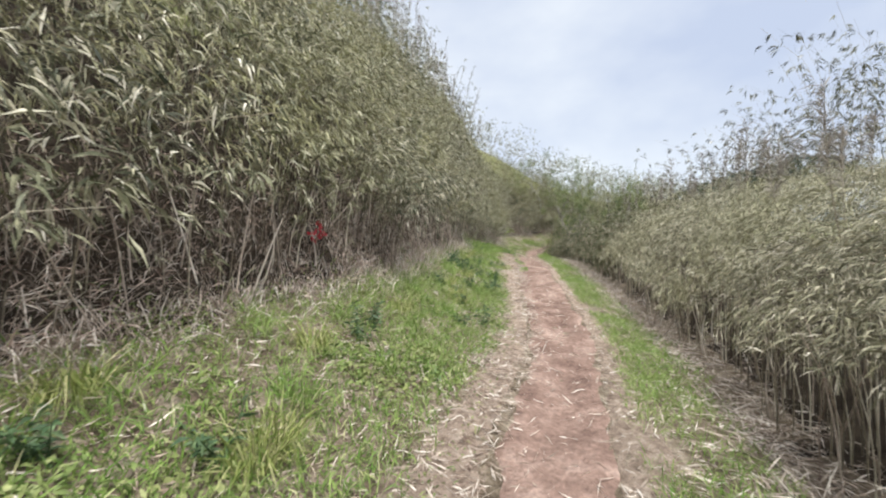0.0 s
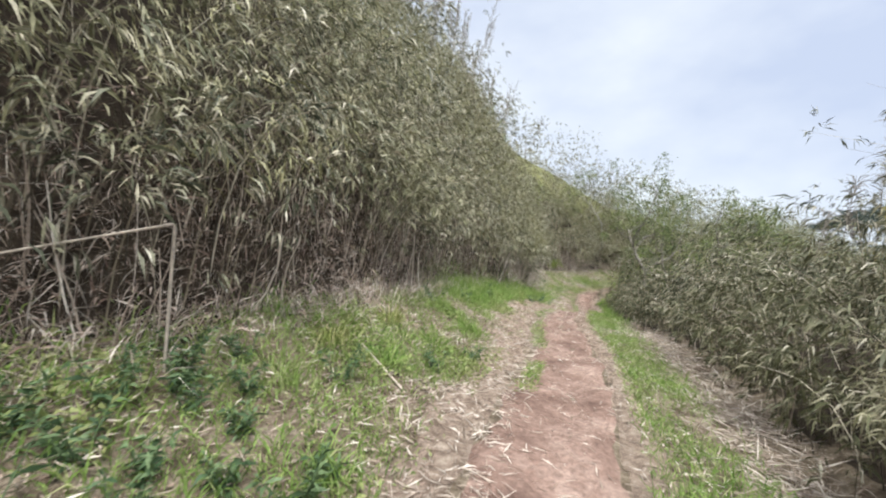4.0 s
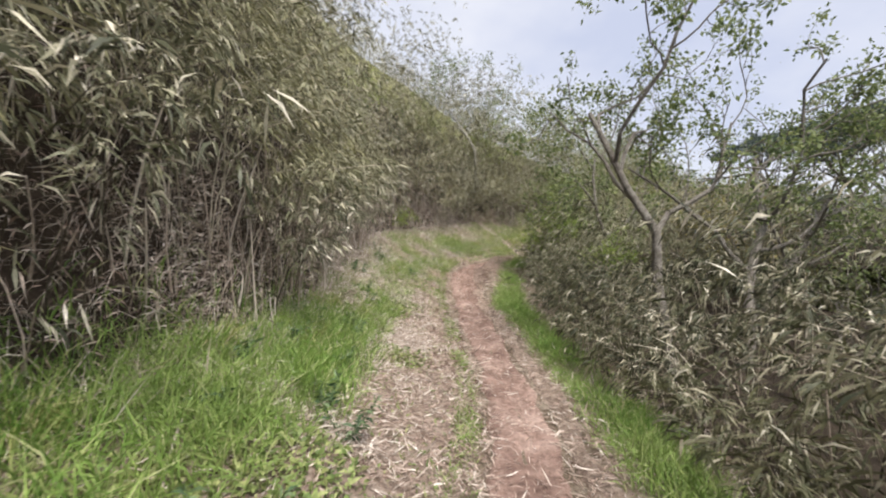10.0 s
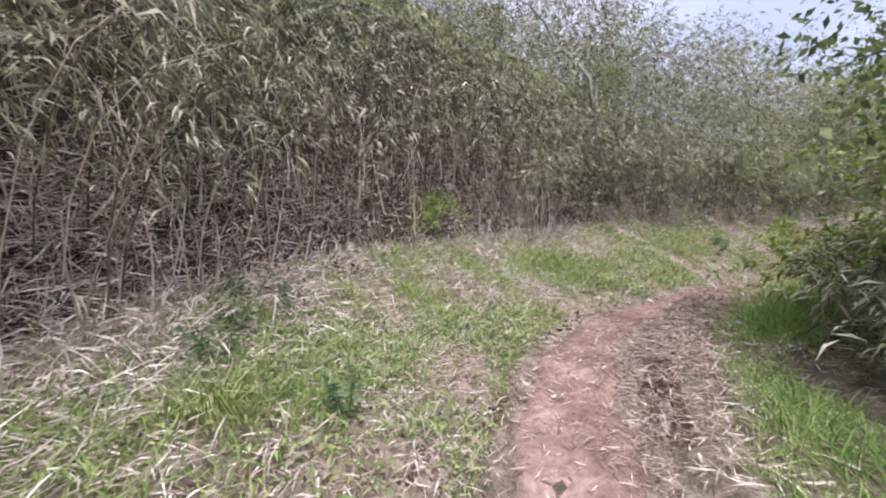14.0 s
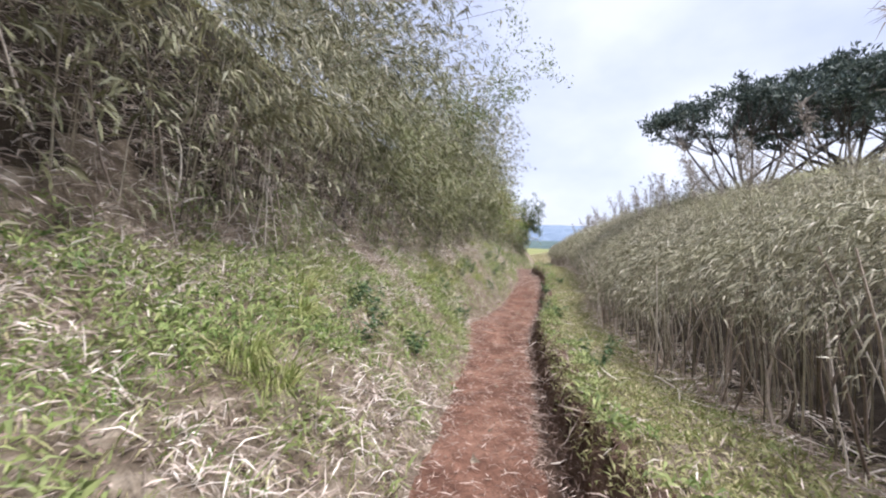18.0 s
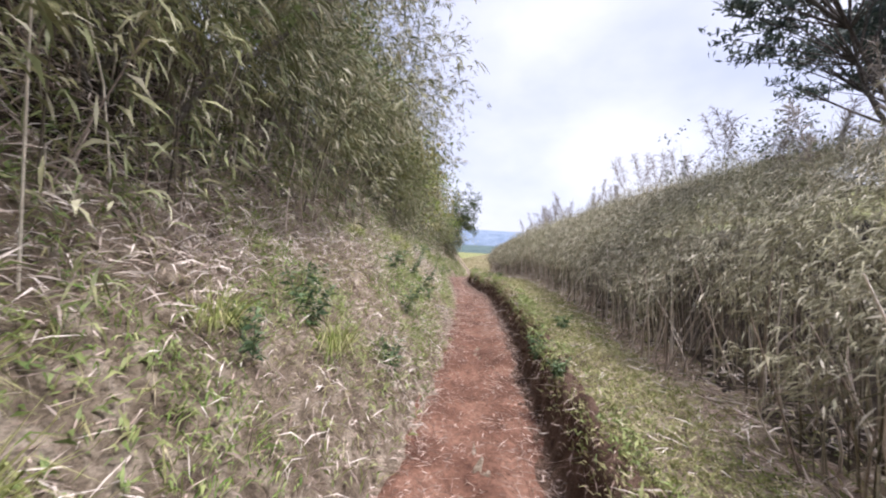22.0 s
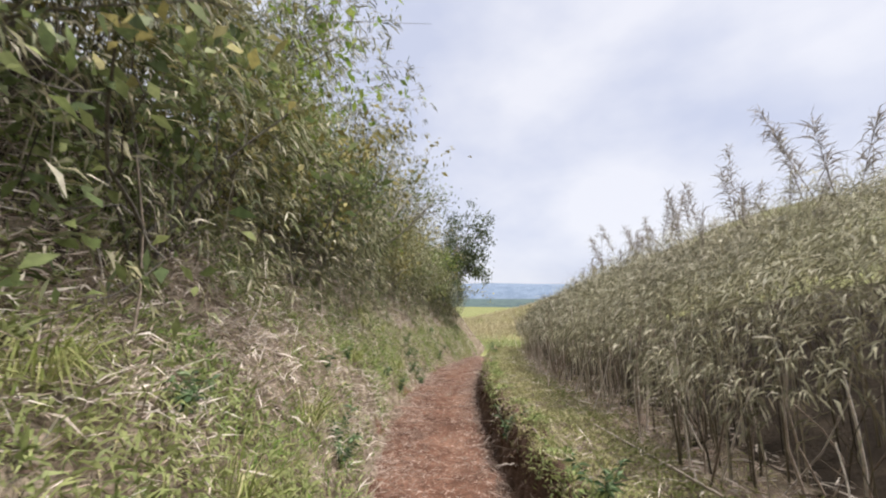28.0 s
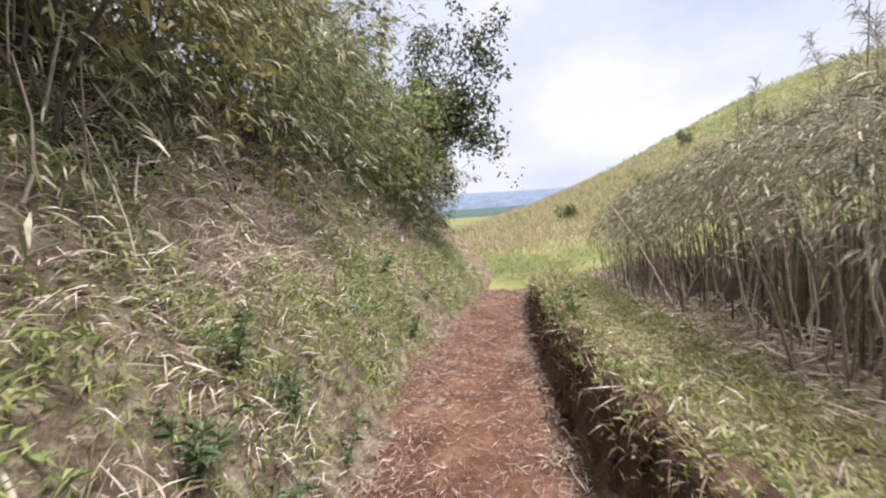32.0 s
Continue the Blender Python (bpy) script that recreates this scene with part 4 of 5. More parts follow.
    scatter("hedge_litter", "pale dead straw and leaves along the foot of the hedge", "straw", M_STRAW, (-1, 19), (1.0, 2.2), 900,
            lambda s, d, x, y: soft(d, 1.15, 1.45) * (1 - soft(d, 1.9, 2.2)) * (0.3 + 0.7 * soft(lump(x, y, 0.5, 4.0), -0.5, 0.4)), (0.08, 0.34), (0.005, 0.012), lying(0.25), (-0.2, 0.5), 338, 0.03)
    # low weeds in the first part
    scatter("low_weeds", "low broad-leaved weeds among the grass", "weeds", M_WEED, (-1, 30), (-3.0, -0.8), 1500,
            lambda s, d, x, y: soft(lump(x, y, 0.7, 5.5), 0.15, 0.6) * soft(-d, 0.9, 1.2) * (1 - soft(near_foot(s, d), 0.85, 1.0)), (0.03, 0.09), (0.015, 0.04), upright(1.2), (0.2, 1.0), 340, 0.03)
    # dry stubble where grass meets bamboo
    scatter("dry_stubble", "dry grass stubble along the foot of the bamboo", "straw", M_STRAW, (-1, 36), (-3.9, -1.5), 900,
            lambda s, d, x, y: soft(near_foot(s, d), 0.75, 0.95) * (1 - soft(near_foot(s, d), 1.15, 1.3)), (0.10, 0.42), (0.004, 0.009), upright(0.6), (0.1, 1.2), 345)
    def foot_zone(s, d, x, y):
        f = -d - at(LEFT_FOOT, s)
        return soft(f, -0.35, -0.1) * (1 - soft(f, 0.8, 1.1))
    for k, a in enumerate((-2.0, 23.0, 48.0)):
        scatter("foot_litter", "dead leaves and broken stems at the foot of the bamboo", "straw", M_TORN_STRAW if k < 1 else M_STRAW, (a, a + 25), (-4.2, -1.5), 480, foot_zone, (0.06, 0.24), (0.006, 0.016), lambda rng, n: rng.normal(0, 1, (n, 3)) * [1, 1, 0.6] + [0, 0, 0.2], (0.0, 1.0), 346 + k, 0.03)
    for k, (a, e) in enumerate(((-1, 18), (18, 37), (37, 56), (56, 75))):
        scatter("ground_litter", "short broken straw and crumbled leaves between the grass", "straw", M_TORN_STRAW, (a, e), (-3.6, -0.4), 650,
                lambda s, d, x, y: soft(-d, at(DIRT_LEFT, s), at(DIRT_LEFT, s) + 0.1) * (1 - soft(near_foot(s, d), 1.05, 1.25)), (0.03, 0.12), (0.004, 0.010), lying(0.35), (-0.2, 0.6), 430 + k, 0.012)
        scatter("ground_sprouts", "small sprouting weeds between the straw", "weeds", M_WEED, (a, e), (-3.2, -0.5), 420,
                lambda s, d, x, y: soft(-d, at(DIRT_LEFT, s) + 0.1, at(DIRT_LEFT, s) + 0.3) * (1 - soft(near_foot(s, d), 0.85, 1.05)) * soft(lump(x, y, 0.4, 6.6), -0.7, 0.5), (0.03, 0.09), (0.008, 0.018), upright(1.1), (0.2, 1.2), 440 + k, 0.01)
    # second half: the overgrown slope on the left
    def slope(s, d, x, y):
        return soft(near_foot(s, d), -0.08, 0.05) * (1 - soft(near_foot(s, d), 1.5, 1.8)) * soft(s, 28, 33)
    for k, a in enumerate((28.0, 40.0, 52.0, 64.0)):
        e = a + 12
        scatter("slope_straw", "matted dry straw and fallen bamboo leaves on the slope", "straw", M_STRAW, (a, e), (-3.8, -0.38), 2000,
                lambda s, d, x, y: slope(s, d, x, y) * (0.08 + 0.5 * soft(near_foot(s, d), 0.6, 0.95) + 0.8 * soft(lump(x, y, 0.5, 8.0) + 0.5 * lump(x, y, 0.2, 3.0), 0.0, 0.5)), (0.05, 0.24), (0.005, 0.012), lambda rng, n: rng.normal(0, 1, (n, 3)) * [1, 1, 0.5] + [0, 0, 0.2], (0.0, 0.9), 350 + k, 0.03)
        scatter("slope_weeds", "low green weeds and young bamboo leaves on the slope", "weeds", M_WEED, (a, e), (-2.6, -0.40), 1600,
                lambda s, d, x, y: slope(s, d, x, y) * soft(lump(x, y, 0.75, 8.0) + 0.5 * lump(x, y, 0.25, 1.0), 0.30, -0.3) * (1 - 0.6 * soft(s, 44, 47) * (1 - soft(s, 53, 56))), (0.05, 0.15), (0.010, 0.022), upright(0.9), (0.3, 1.3), 360 + k, 0.05)
        scatter("slope_grass", "thin green grass on the slope", "grass", M_MOWN, (a, e), (-2.4, -0.42), 400, slope, (0.06, 0.22), (0.005, 0.010), upright(0.7), (0.2, 1.2), 370 + k)
        scatter("slope_tufts", "bright green grass tufts on the slope", "grass", M_GRASS, (a, e), (-2.7, -0.5), 1500,
                lambda s, d, x, y: slope(s, d, x, y) * soft(lump(x, y, 0.55, 4.4) + 0.5 * lump(x, y, 0.2, 2.0), 0.10, 0.55), (0.06, 0.2), (0.005, 0.010), upright(0.6), (0.3, 1.3), 375 + k)
        scatter("mown_verge", "short mown grass on the shoulder above the trail", "grass", M_MOWN, (a, e), (0.5, 2.2), 2600,
                lambda s, d, x, y: soft(d - at(DIRT, s), 0.1, 0.2) * (1 - soft(d - at(RIGHT_FOOT, s), -0.25, 0.2) * 0.9) * soft(s, 32, 36), (0.03, 0.10), (0.007, 0.014), upright(0.9), (0.2, 1.2), 380 + k)
        scatter("shoulder_straw", "straw strewn over the shoulder and the hedge's foot", "straw", M_STRAW, (a, e), (0.45, 2.3), 480,
                lambda s, d, x, y: (0.14 + 0.86 * soft(d - at(RIGHT_FOOT, s), -0.35, 0.0)) * soft(s, 31, 35), (0.06, 0.3), (0.005, 0.012), lying(0.2), (-0.2, 0.5), 390 + k, 0.02)
        scatter("bank_roots", "roots and straw hanging from the cut earth bank", "roots", M_TORN_STRAW, (a, e), (0.5, 0.95), 800,
                lambda s, d, x, y: soft(lump(x, y, 0.3, 3.0), -0.4, 0.6) * soft(s, 35, 39), (0.05, 0.17), (0.004, 0.010), lambda rng, n: rng.normal(0, 1, (n, 3)) * [1, 1, 0.6] + [0, 0, -0.4], (0.2, 1.5), 400 + k, 0.03)
        scatter("edge_weeds", "green weeds overhanging the edge of the cut bank", "weeds", M_WEED, (a, e), (0.72, 1.05), 1500,
                lambda s, d, x, y: soft(lump(x, y, 0.3, 6.0), -0.1, 0.6) * soft(s, 33, 37), (0.05, 0.15), (0.010, 0.022), upright(1.0), (0.3, 1.4), 410 + k, 0.03)
        scatter("trail_straw", "short straw scattered on the red trail", "straw", M_TORN_STRAW, (a, e), (-0.95, 0.6), 1000 if a < 50 else 1700,
                lambda s, d, x, y: (0.3 + 0.7 * soft(np.abs(d), 0.1, 0.45)) * (d > -at(DIRT_LEFT, s) - 0.05) * soft(s, 31, 36), (0.03, 0.13), (0.003, 0.008), lying(0.1), (-0.2, 0.3), 420 + k, 0.022)


build_cover()


# ---- trees and shrubs ----
def branch(rng, start, way, length, radius, wobble, rise, k=7):
    pts = [np.array(start, float)]
    way = np.array(way, float)
    for _ in range(k - 1):
        way = unit(way + rng.normal(0, wobble, 3) + [0, 0, rise])
        pts.append(pts[-1] + way * length / (k - 1))
    return np.array(pts), np.linspace(radius, radius * 0.45, k), way


def grow(rng, trunk_way, tall, radius, levels, wobble=0.16, rise=0.06, splits=(4, 4, 4), ratio=(0.6, 0.55, 0.5), start=0.45, spread=0.9, lean=(0, 0, 0)):
    """A skeleton: a list of levels, each a list of (points, radii)."""
    made = [[branch(rng, (0, 0, -0.1), trunk_way, tall, radius, wobble, rise)]]
    for lv in range(levels):
        nxt = []
        for pts, rad, way in made[-1]:
            n = splits[lv]
            for j in range(n):
                u = start + (1 - start) * (j + rng.random()) / n
                i = min(int(u * 6), 5)
                p = pts[i] + (pts[i + 1] - pts[i]) * (u * 6 - i)
                here = unit(pts[min(i + 1, 6)] - pts[i])
                side = unit(np.cross(here, rng.normal(size=3)))
                out = here * (1 - spread * 0.5) + side * spread + np.array(lean)
                size = np.linalg.norm(np.diff(pts, axis=0), axis=1).sum() * ratio[lv] * rng.uniform(0.7, 1.15)
                nxt.append(branch(rng, p, out, size, rad[i] * 0.62, wobble * 1.2, rise))
        made.append(nxt)
    return made


def skeleton_mesh(name, levels, sides):
    V, F, n = [], [], 0
    for lv, k in zip(levels, sides):
        if not lv:
            continue
        v, f = tube_arrays(np.array([b[0] for b in lv]), np.array([b[1] for b in lv]), k)
        V.append(v), F.append(f + n)
        n += len(v)
    return raw_mesh(name, np.concatenate(V), F)


def crown(rng, tips, per, size, leaf, width, up=0.0, droop=(0.1, 0.9), along=0.6):
    """Leaves round the outer stretch of the last branches."""
    P = np.array([b[0] for b in tips])
    n = len(P)
    u = 1 - along * rng.random((n, per))
    k = np.clip((u * 6).astype(int), 0, 5)
    f = (u * 6 - k)[..., None]
    row = np.arange(n)[:, None]
    base = P[row, k] * (1 - f) + P[row, k + 1] * f + rng.normal(0, size, (n, per, 3))
    way = rng.normal(size=(n, per, 3)) + [0, 0, up]
    m = n * per
    L = rng.uniform(0.6, 1.3, m) * leaf
    return leaf_mesh("crown", base.reshape(-1, 3), way.reshape(-1, 3), L, L * width, rng.uniform(*droop, m), rng)


def place(name, x, y, label, category, group="", z=None):
    ob = new(name)
    if z is None:
        s, d = to_trail([x], [y])
        z = float(height(s, d)[0])
    ob.location = (x, y, z)
    return tagged(ob, label, category, group)


def broad_tree(name, x, y, label, seed, tall, radius, way, leaf_mat, per=26, leaf=0.09, width=0.5, splits=(5, 5, 4), bark=None, wobble=0.2, size=0.10, spread=0.9, lean=(0, 0, 0), start=0.4, along=0.6, category="tree"):
    rng = np.random.default_rng(seed)
    top = place(name, x, y, label, category)
    lv = grow(rng, way, tall, radius, 3, wobble, 0.07, splits, start=start, spread=spread, lean=lean)
    piece("trunk", skeleton_mesh("trunk", lv[:1], (10,)), bark or M_BARK, top, smooth=True)
    for b in lv[1]:
        piece("limb", skeleton_mesh("limb", [[b]], (6,)), bark or M_BARK, top, smooth=True)
    piece("fine_branching", skeleton_mesh("fine_branching", lv[2:], (4, 3)), bark or M_BARK, top, kind="stuff")
    piece("crown", crown(rng, lv[3], per, size, leaf, width, 0.2, along=along), leaf_mat, top, kind="stuff")
    return top


def shrub(name, x, y, label, seed, tall, leaf_mat, stems=7, per=14, leaf=0.07, width=0.45, spread=0.7, size=0.07):
    rng = np.random.default_rng(seed)
    top = place(name, x, y, label, "shrub")
    stem_lv, twig_lv, tip_lv = [], [], []
    for _ in range(stems):
        lv = grow(rng, rng.normal(0, 0.4, 3) * [1, 1, 0] + [0, 0, 1], tall * rng.uniform(0.7, 1.0), 0.014, 2, 0.2, 0.05, (5, 4), (0.5, 0.5), start=0.25, spread=spread)
        stem_lv += lv[0]
        twig_lv += lv[1]
        tip_lv += lv[2]
    piece("stem_growth", skeleton_mesh("stem_growth", [stem_lv, twig_lv], (5, 3)), M_BARK, top, kind="stuff")
    piece("foliage", crown(rng, tip_lv, per, size, leaf, width, 0.2), leaf_mat, top, kind="stuff")
    return top


def pine(x, y, seed, tall, way, label):
    """A wind-bent pine: bare limbs fanning up to a flat umbrella of needle pads."""
    rng = np.random.default_rng(seed)
    top = place("pine_tree", x, y, label, "tree", "wind-bent pines on the slope")
    trunk = branch(rng, (0, 0, -0.2), way, tall * 0.5, 0.11, 0.12, 0.05)
    hub = np.array(way) / way[2] * tall * 0.82
    limbs, twigs, tips = [], [], []
    t = np.linspace(0, 1, 7)[:, None]
    for j in range(12):
        ang = 2 * np.pi * (j + rng.random() * 0.8) / 12
        r = tall * 0.66 * rng.uniform(0.3, 0.95)
        end = hub + np.array([np.cos(ang) * r, np.sin(ang) * r, -0.12 - 0.03 * r])
        pts = trunk[0][rng.integers(2, 7)] * (1 - t) + end * t + np.sin(t * np.pi) * (rng.normal(0, 0.10, 3) + [0, 0, -0.08])
        limbs.append((pts, np.linspace(0.05, 0.016, 7), None))
    ends = np.array([b[0][5] for b in limbs])
    for _ in range(120):
        # needle pads lie side by side in one flat layer, slightly domed
        ang, r = rng.uniform(0, 2 * np.pi), tall * 0.7 * math.sqrt(rng.random())
        pad = hub + np.array([np.cos(ang) * r, np.sin(ang) * r, tall * 0.26 * (1 - (r / (tall * 0.7)) ** 2) + rng.normal(0, 0.12)])
        near = ends[np.argmin(np.linalg.norm(ends - pad, axis=1))]
        twigs.append((near * (1 - t) + pad * t, np.linspace(0.014, 0.005, 7), None))
        for _ in range(6):
            a3 = rng.uniform(0, 2 * np.pi)
            tips.append(branch(rng, pad, unit(np.array([np.cos(a3), np.sin(a3), 0.12])), rng.uniform(0.25, 0.6), 0.005, 0.12, 0.03))
    piece("trunk", skeleton_mesh("trunk", [[trunk]], (10,)), M_DARK_BARK, top, smooth=True)
    for b in limbs:
        piece("limb", skeleton_mesh("limb", [[b]], (6,)), M_DARK_BARK, top, smooth=True)
    piece("fine_branching", skeleton_mesh("fine_branching", [twigs], (4,)), M_DARK_BARK, top, kind="stuff")
    piece("needles", crown(rng, tips, 15, 0.035, 0.17, 0.26, 0.9, (0.0, 0.3), 0.95), M_NEEDLE, top, "dark green needle tufts, greyed with haze", kind="stuff")
    return top


def build_trees():
    broad_tree("gnarled_tree", 7.75, 24.1, "slender gnarled tree with sparse grey-green young leaves", 11, 3.9, 0.075, (0.05, 0.05, 1), M_TREE_LEAF, per=40, leaf=0.08, lean=(0, 0, 0.15), bark=M_BARK, wobble=0.26, size=0.07)
    broad_tree("gnarled_tree", 9.25, 24.5, "gnarled tree leaning outward with thin leafy twigs", 12, 3.9, 0.08, (0.55, 0.1, 1), M_TREE_LEAF, per=40, leaf=0.08, lean=(0.28, 0.0, 0.1), bark=M_BARK, wobble=0.24, size=0.07, splits=(6, 5, 4))
    broad_tree("gnarled_tree", 10.6, 25.8, "gnarled tree among the low bamboo with fresh leaves", 13, 3.0, 0.06, (0.1, 0.1, 1), M_TREE_LEAF, per=30, leaf=0.075)
    broad_tree("bank_tree", 8.75, 37.75, "pale knotted tree on the bank with light young leaves", 14, 5.2, 0.065, (0.34, -0.12, 1), M_TREE_LEAF, bark=M_PALE_BARK, per=30, leaf=0.09, wobble=0.26, lean=(0.22, -0.12, 0.2), start=0.55)
    broad_tree("bushy_tree", 10.7, 29.9, "dense young tree with bluish green leaves beside the hedge", 15, 3.2, 0.06, (0.2, -0.05, 1), M_TREE_LEAF, per=55, leaf=0.09, start=0.25, size=0.13)
    shrub("shrub", 9.5, 31.0, "yellow-green shrub in fresh leaf at the bend", 16, 1.7, M_FRESH_LEAF, 11, 22)
    shrub("shrub", 10.8, 30.9, "green shrub in fresh leaf beside the hedge", 17, 1.6, M_TREE_LEAF, 10, 20)
    shrub("shrub", 10.2, 28.8, "low green shrub behind the hedge", 19, 1.3, M_FRESH_LEAF, 9, 18)
    for i, (s, d, tall, mat, label) in enumerate(((50.0, -2.1, 2.2, M_TREE_LEAF, "green broad-leaved shrub hanging from the bank"), (54.5, -2.1, 2.3, M_GOLD_LEAF, "golden green shrub high on the bank"),
                                                   (57.5, -2.2, 2.3, M_TREE_LEAF, "leafy green shrub on the steep bank"), (60.0, -2.4, 2.4, M_GOLD_LEAF, "golden green shrub on the steep bank"), (62.5, -2.2, 2.3, M_FRESH_LEAF, "shrub in fresh yellow-green leaf on the bank"),
                                                   (65.5, -2.2, 2.5, M_DARK_LEAF, "dark evergreen shrub on the steep bank"), (68.0, -2.1, 2.4, M_GOLD_LEAF, "golden bush with brown twigs on the bank"), (70.5, -2.1, 2.4, M_GOLD_LEAF, "olive bush on the bank above the trail"),
                                                   (73.0, -1.9, 2.2, M_TREE_LEAF, "grey-green bush near the bank's end"), (47.0, -2.0, 2.0, M_TREE_LEAF, "green shrub leaning from the bank"))):
        x, y = on_trail(s, d - 0.5)
        shrub("shrub", float(x), float(y), label, 160 + i, tall, mat, 8, 16, 0.085)
    rng = np.random.default_rng(155)
    for i in range(22):
        x, y = on_trail(53.5 + i * 1.0, -rng.uniform(2.0, 2.9))
        mat, label = ((M_GOLD_LEAF, "golden green brush on the bank above the trail"), (M_TREE_LEAF, "grey-green brush on the bank above the trail"), (M_FRESH_LEAF, "yellow-green brush on the bank above the trail"))[(0, 1, 0, 2, 0)[i % 5]]
        shrub("shrub", float(x), float(y), label, 210 + i, rng.uniform(1.5, 2.7), mat, 6, 9, 0.105, size=0.10)
    for i, (s, d, tall, mat) in enumerate(((33, -4.2, 2.0, M_FRESH_LEAF), (36.5, -4.6, 2.2, M_TREE_LEAF), (40, -4.0, 2.2, M_FRESH_LEAF), (28, -4.8, 2.2, M_TREE_LEAF), (42.5, -5.5, 2.4, M_TREE_LEAF), (30.5, -6.2, 2.4, M_FRESH_LEAF))):
        x, y = on_trail(s, d)
        shrub("shrub", float(x), float(y), "yellow-green shrub among the bamboo on the hillside", 140 + i, tall, mat, 8, 16, 0.085)
    for i, (s, d, tall) in enumerate(((18, 6.5, 2.2), (21, 5.2, 2.4), (23.5, 6.8, 2.6), (26.5, 5.5, 2.3), (29, 6.5, 2.4), (20, 9.0, 3.0), (24.5, 10.0, 3.2), (28, 9.5, 3.0), (31, 6.0, 2.2))):
        x, y = on_trail(s, d)
        shrub("shrub", float(x), float(y), "twiggy grey-brown brush behind the low hedge", 190 + i, tall, M_TREE_LEAF if i % 2 else M_GOLD_LEAF, 9, 7, 0.07)
    shrub("sapling", 5.6, 34.2, "yellow-green sapling in front of the bamboo", 18, 0.7, M_FRESH_LEAF, 4, 12, 0.06)
    for i, (x, y, tall, way) in enumerate(((25.0, 36.6, 4.0, (0.06, 0.12, 1)), (26.6, 34.4, 4.3, (0.1, 0.05, 1)), (29.2, 32.4, 4.6, (0.05, 0.05, 1)), (30.4, 35.2, 4.2, (-0.1, 0.1, 1)))):
        pine(x, y, 30 + i, tall, way, "dark wind-bent pine with a flat crown and bare limbs")
    broad_tree("overhanging_shrub", 17.6, 42.9, "leafy shrub leaning out over the trail from the bank", 21, 3.9, 0.028, (0.3, -0.42, 1), M_TREE_LEAF, per=24, leaf=0.085, lean=(0.12, -0.15, 0.1), category="shrub")
    shrub("shrub", 20.8, 45.3, "green broad-leaved shrub on the bank", 22, 2.2, M_TREE_LEAF, 9, 18, 0.09)
    shrub("shrub", 25.5, 47.7, "bright green shrub hanging from the bank", 23, 1.7, M_FRESH_LEAF, 8, 14, 0.07)
    shrub("shrub", 30.3, 51.0, "evergreen shrub with glossy green leaves on the bank", 24, 2.0, M_TREE_LEAF, 10, 16, 0.10)
    broad_tree("overhanging_tree", 33.4, 52.9, "thin tree leaning over the trail, just coming into leaf", 25, 3.0, 0.06, (0.3, -0.4, 1), M_TREE_LEAF, per=9, leaf=0.07, lean=(0.15, -0.15, 0.1), bark=M_PALE_BARK)
    broad_tree("dark_tree", 41.5, 56.7, "dark evergreen tree at the end of the bank", 26, 3.2, 0.08, (0.05, -0.1, 1), M_DARK_LEAF, per=60, leaf=0.12, start=0.05, splits=(9, 5, 4), size=0.14)
    for x, y, seed, tall in ((25.9, 38.7, 250, 2.3), (27.2, 38.2, 251, 2.0)):
        shrub("shrub", x, y, "dark twiggy bush on the slope beside the pines", seed, tall, M_DARK_LEAF, 9, 12, 0.07)
    shrub("shrub", 39.5, 56.0, "golden green bush below the bank", 27, 2.2, M_FRESH_LEAF, 9, 14, 0.07)


build_trees()


def umbel_stalk():
    """A lone dry flower stalk above the hedge: a bare stem with a small drooping head of rays."""
    rng = np.random.default_rng(241)
    top = place("flower_stalk", 40.35, 49.12, "lone dry flower stalk standing above the hedge", "plant")
    tall = 2.62 - top.location[2]
    b = branch(rng, (0, 0, -0.1), (0.02, 0.02, 1), tall + 0.1, 0.012, 0.02, 0.02)
    piece("stem", skeleton_mesh("stem", [[b]], (5,)), M_BARK, top)
    tip = b[0][-1]
    rays = [branch(rng, tip, (math.cos(a), math.sin(a), rng.uniform(-0.3, 0.7)), rng.uniform(0.12, 0.2), 0.006, 0.1, -0.06) for a in np.linspace(0, 6.28, 10, endpoint=False)]
    piece("ray_head", skeleton_mesh("ray_head", [rays], (4,)), M_BARK, top, kind="stuff")
    ends = np.array([r[0][-1] for r in rays])
    piece("seed_tufts", leaf_mesh("seed_tufts", np.repeat(ends, 6, 0), rng.normal(size=(60, 3)), 0.06, 0.018, 0.4, rng), M_PLUME, top, kind="stuff")


umbel_stalk()


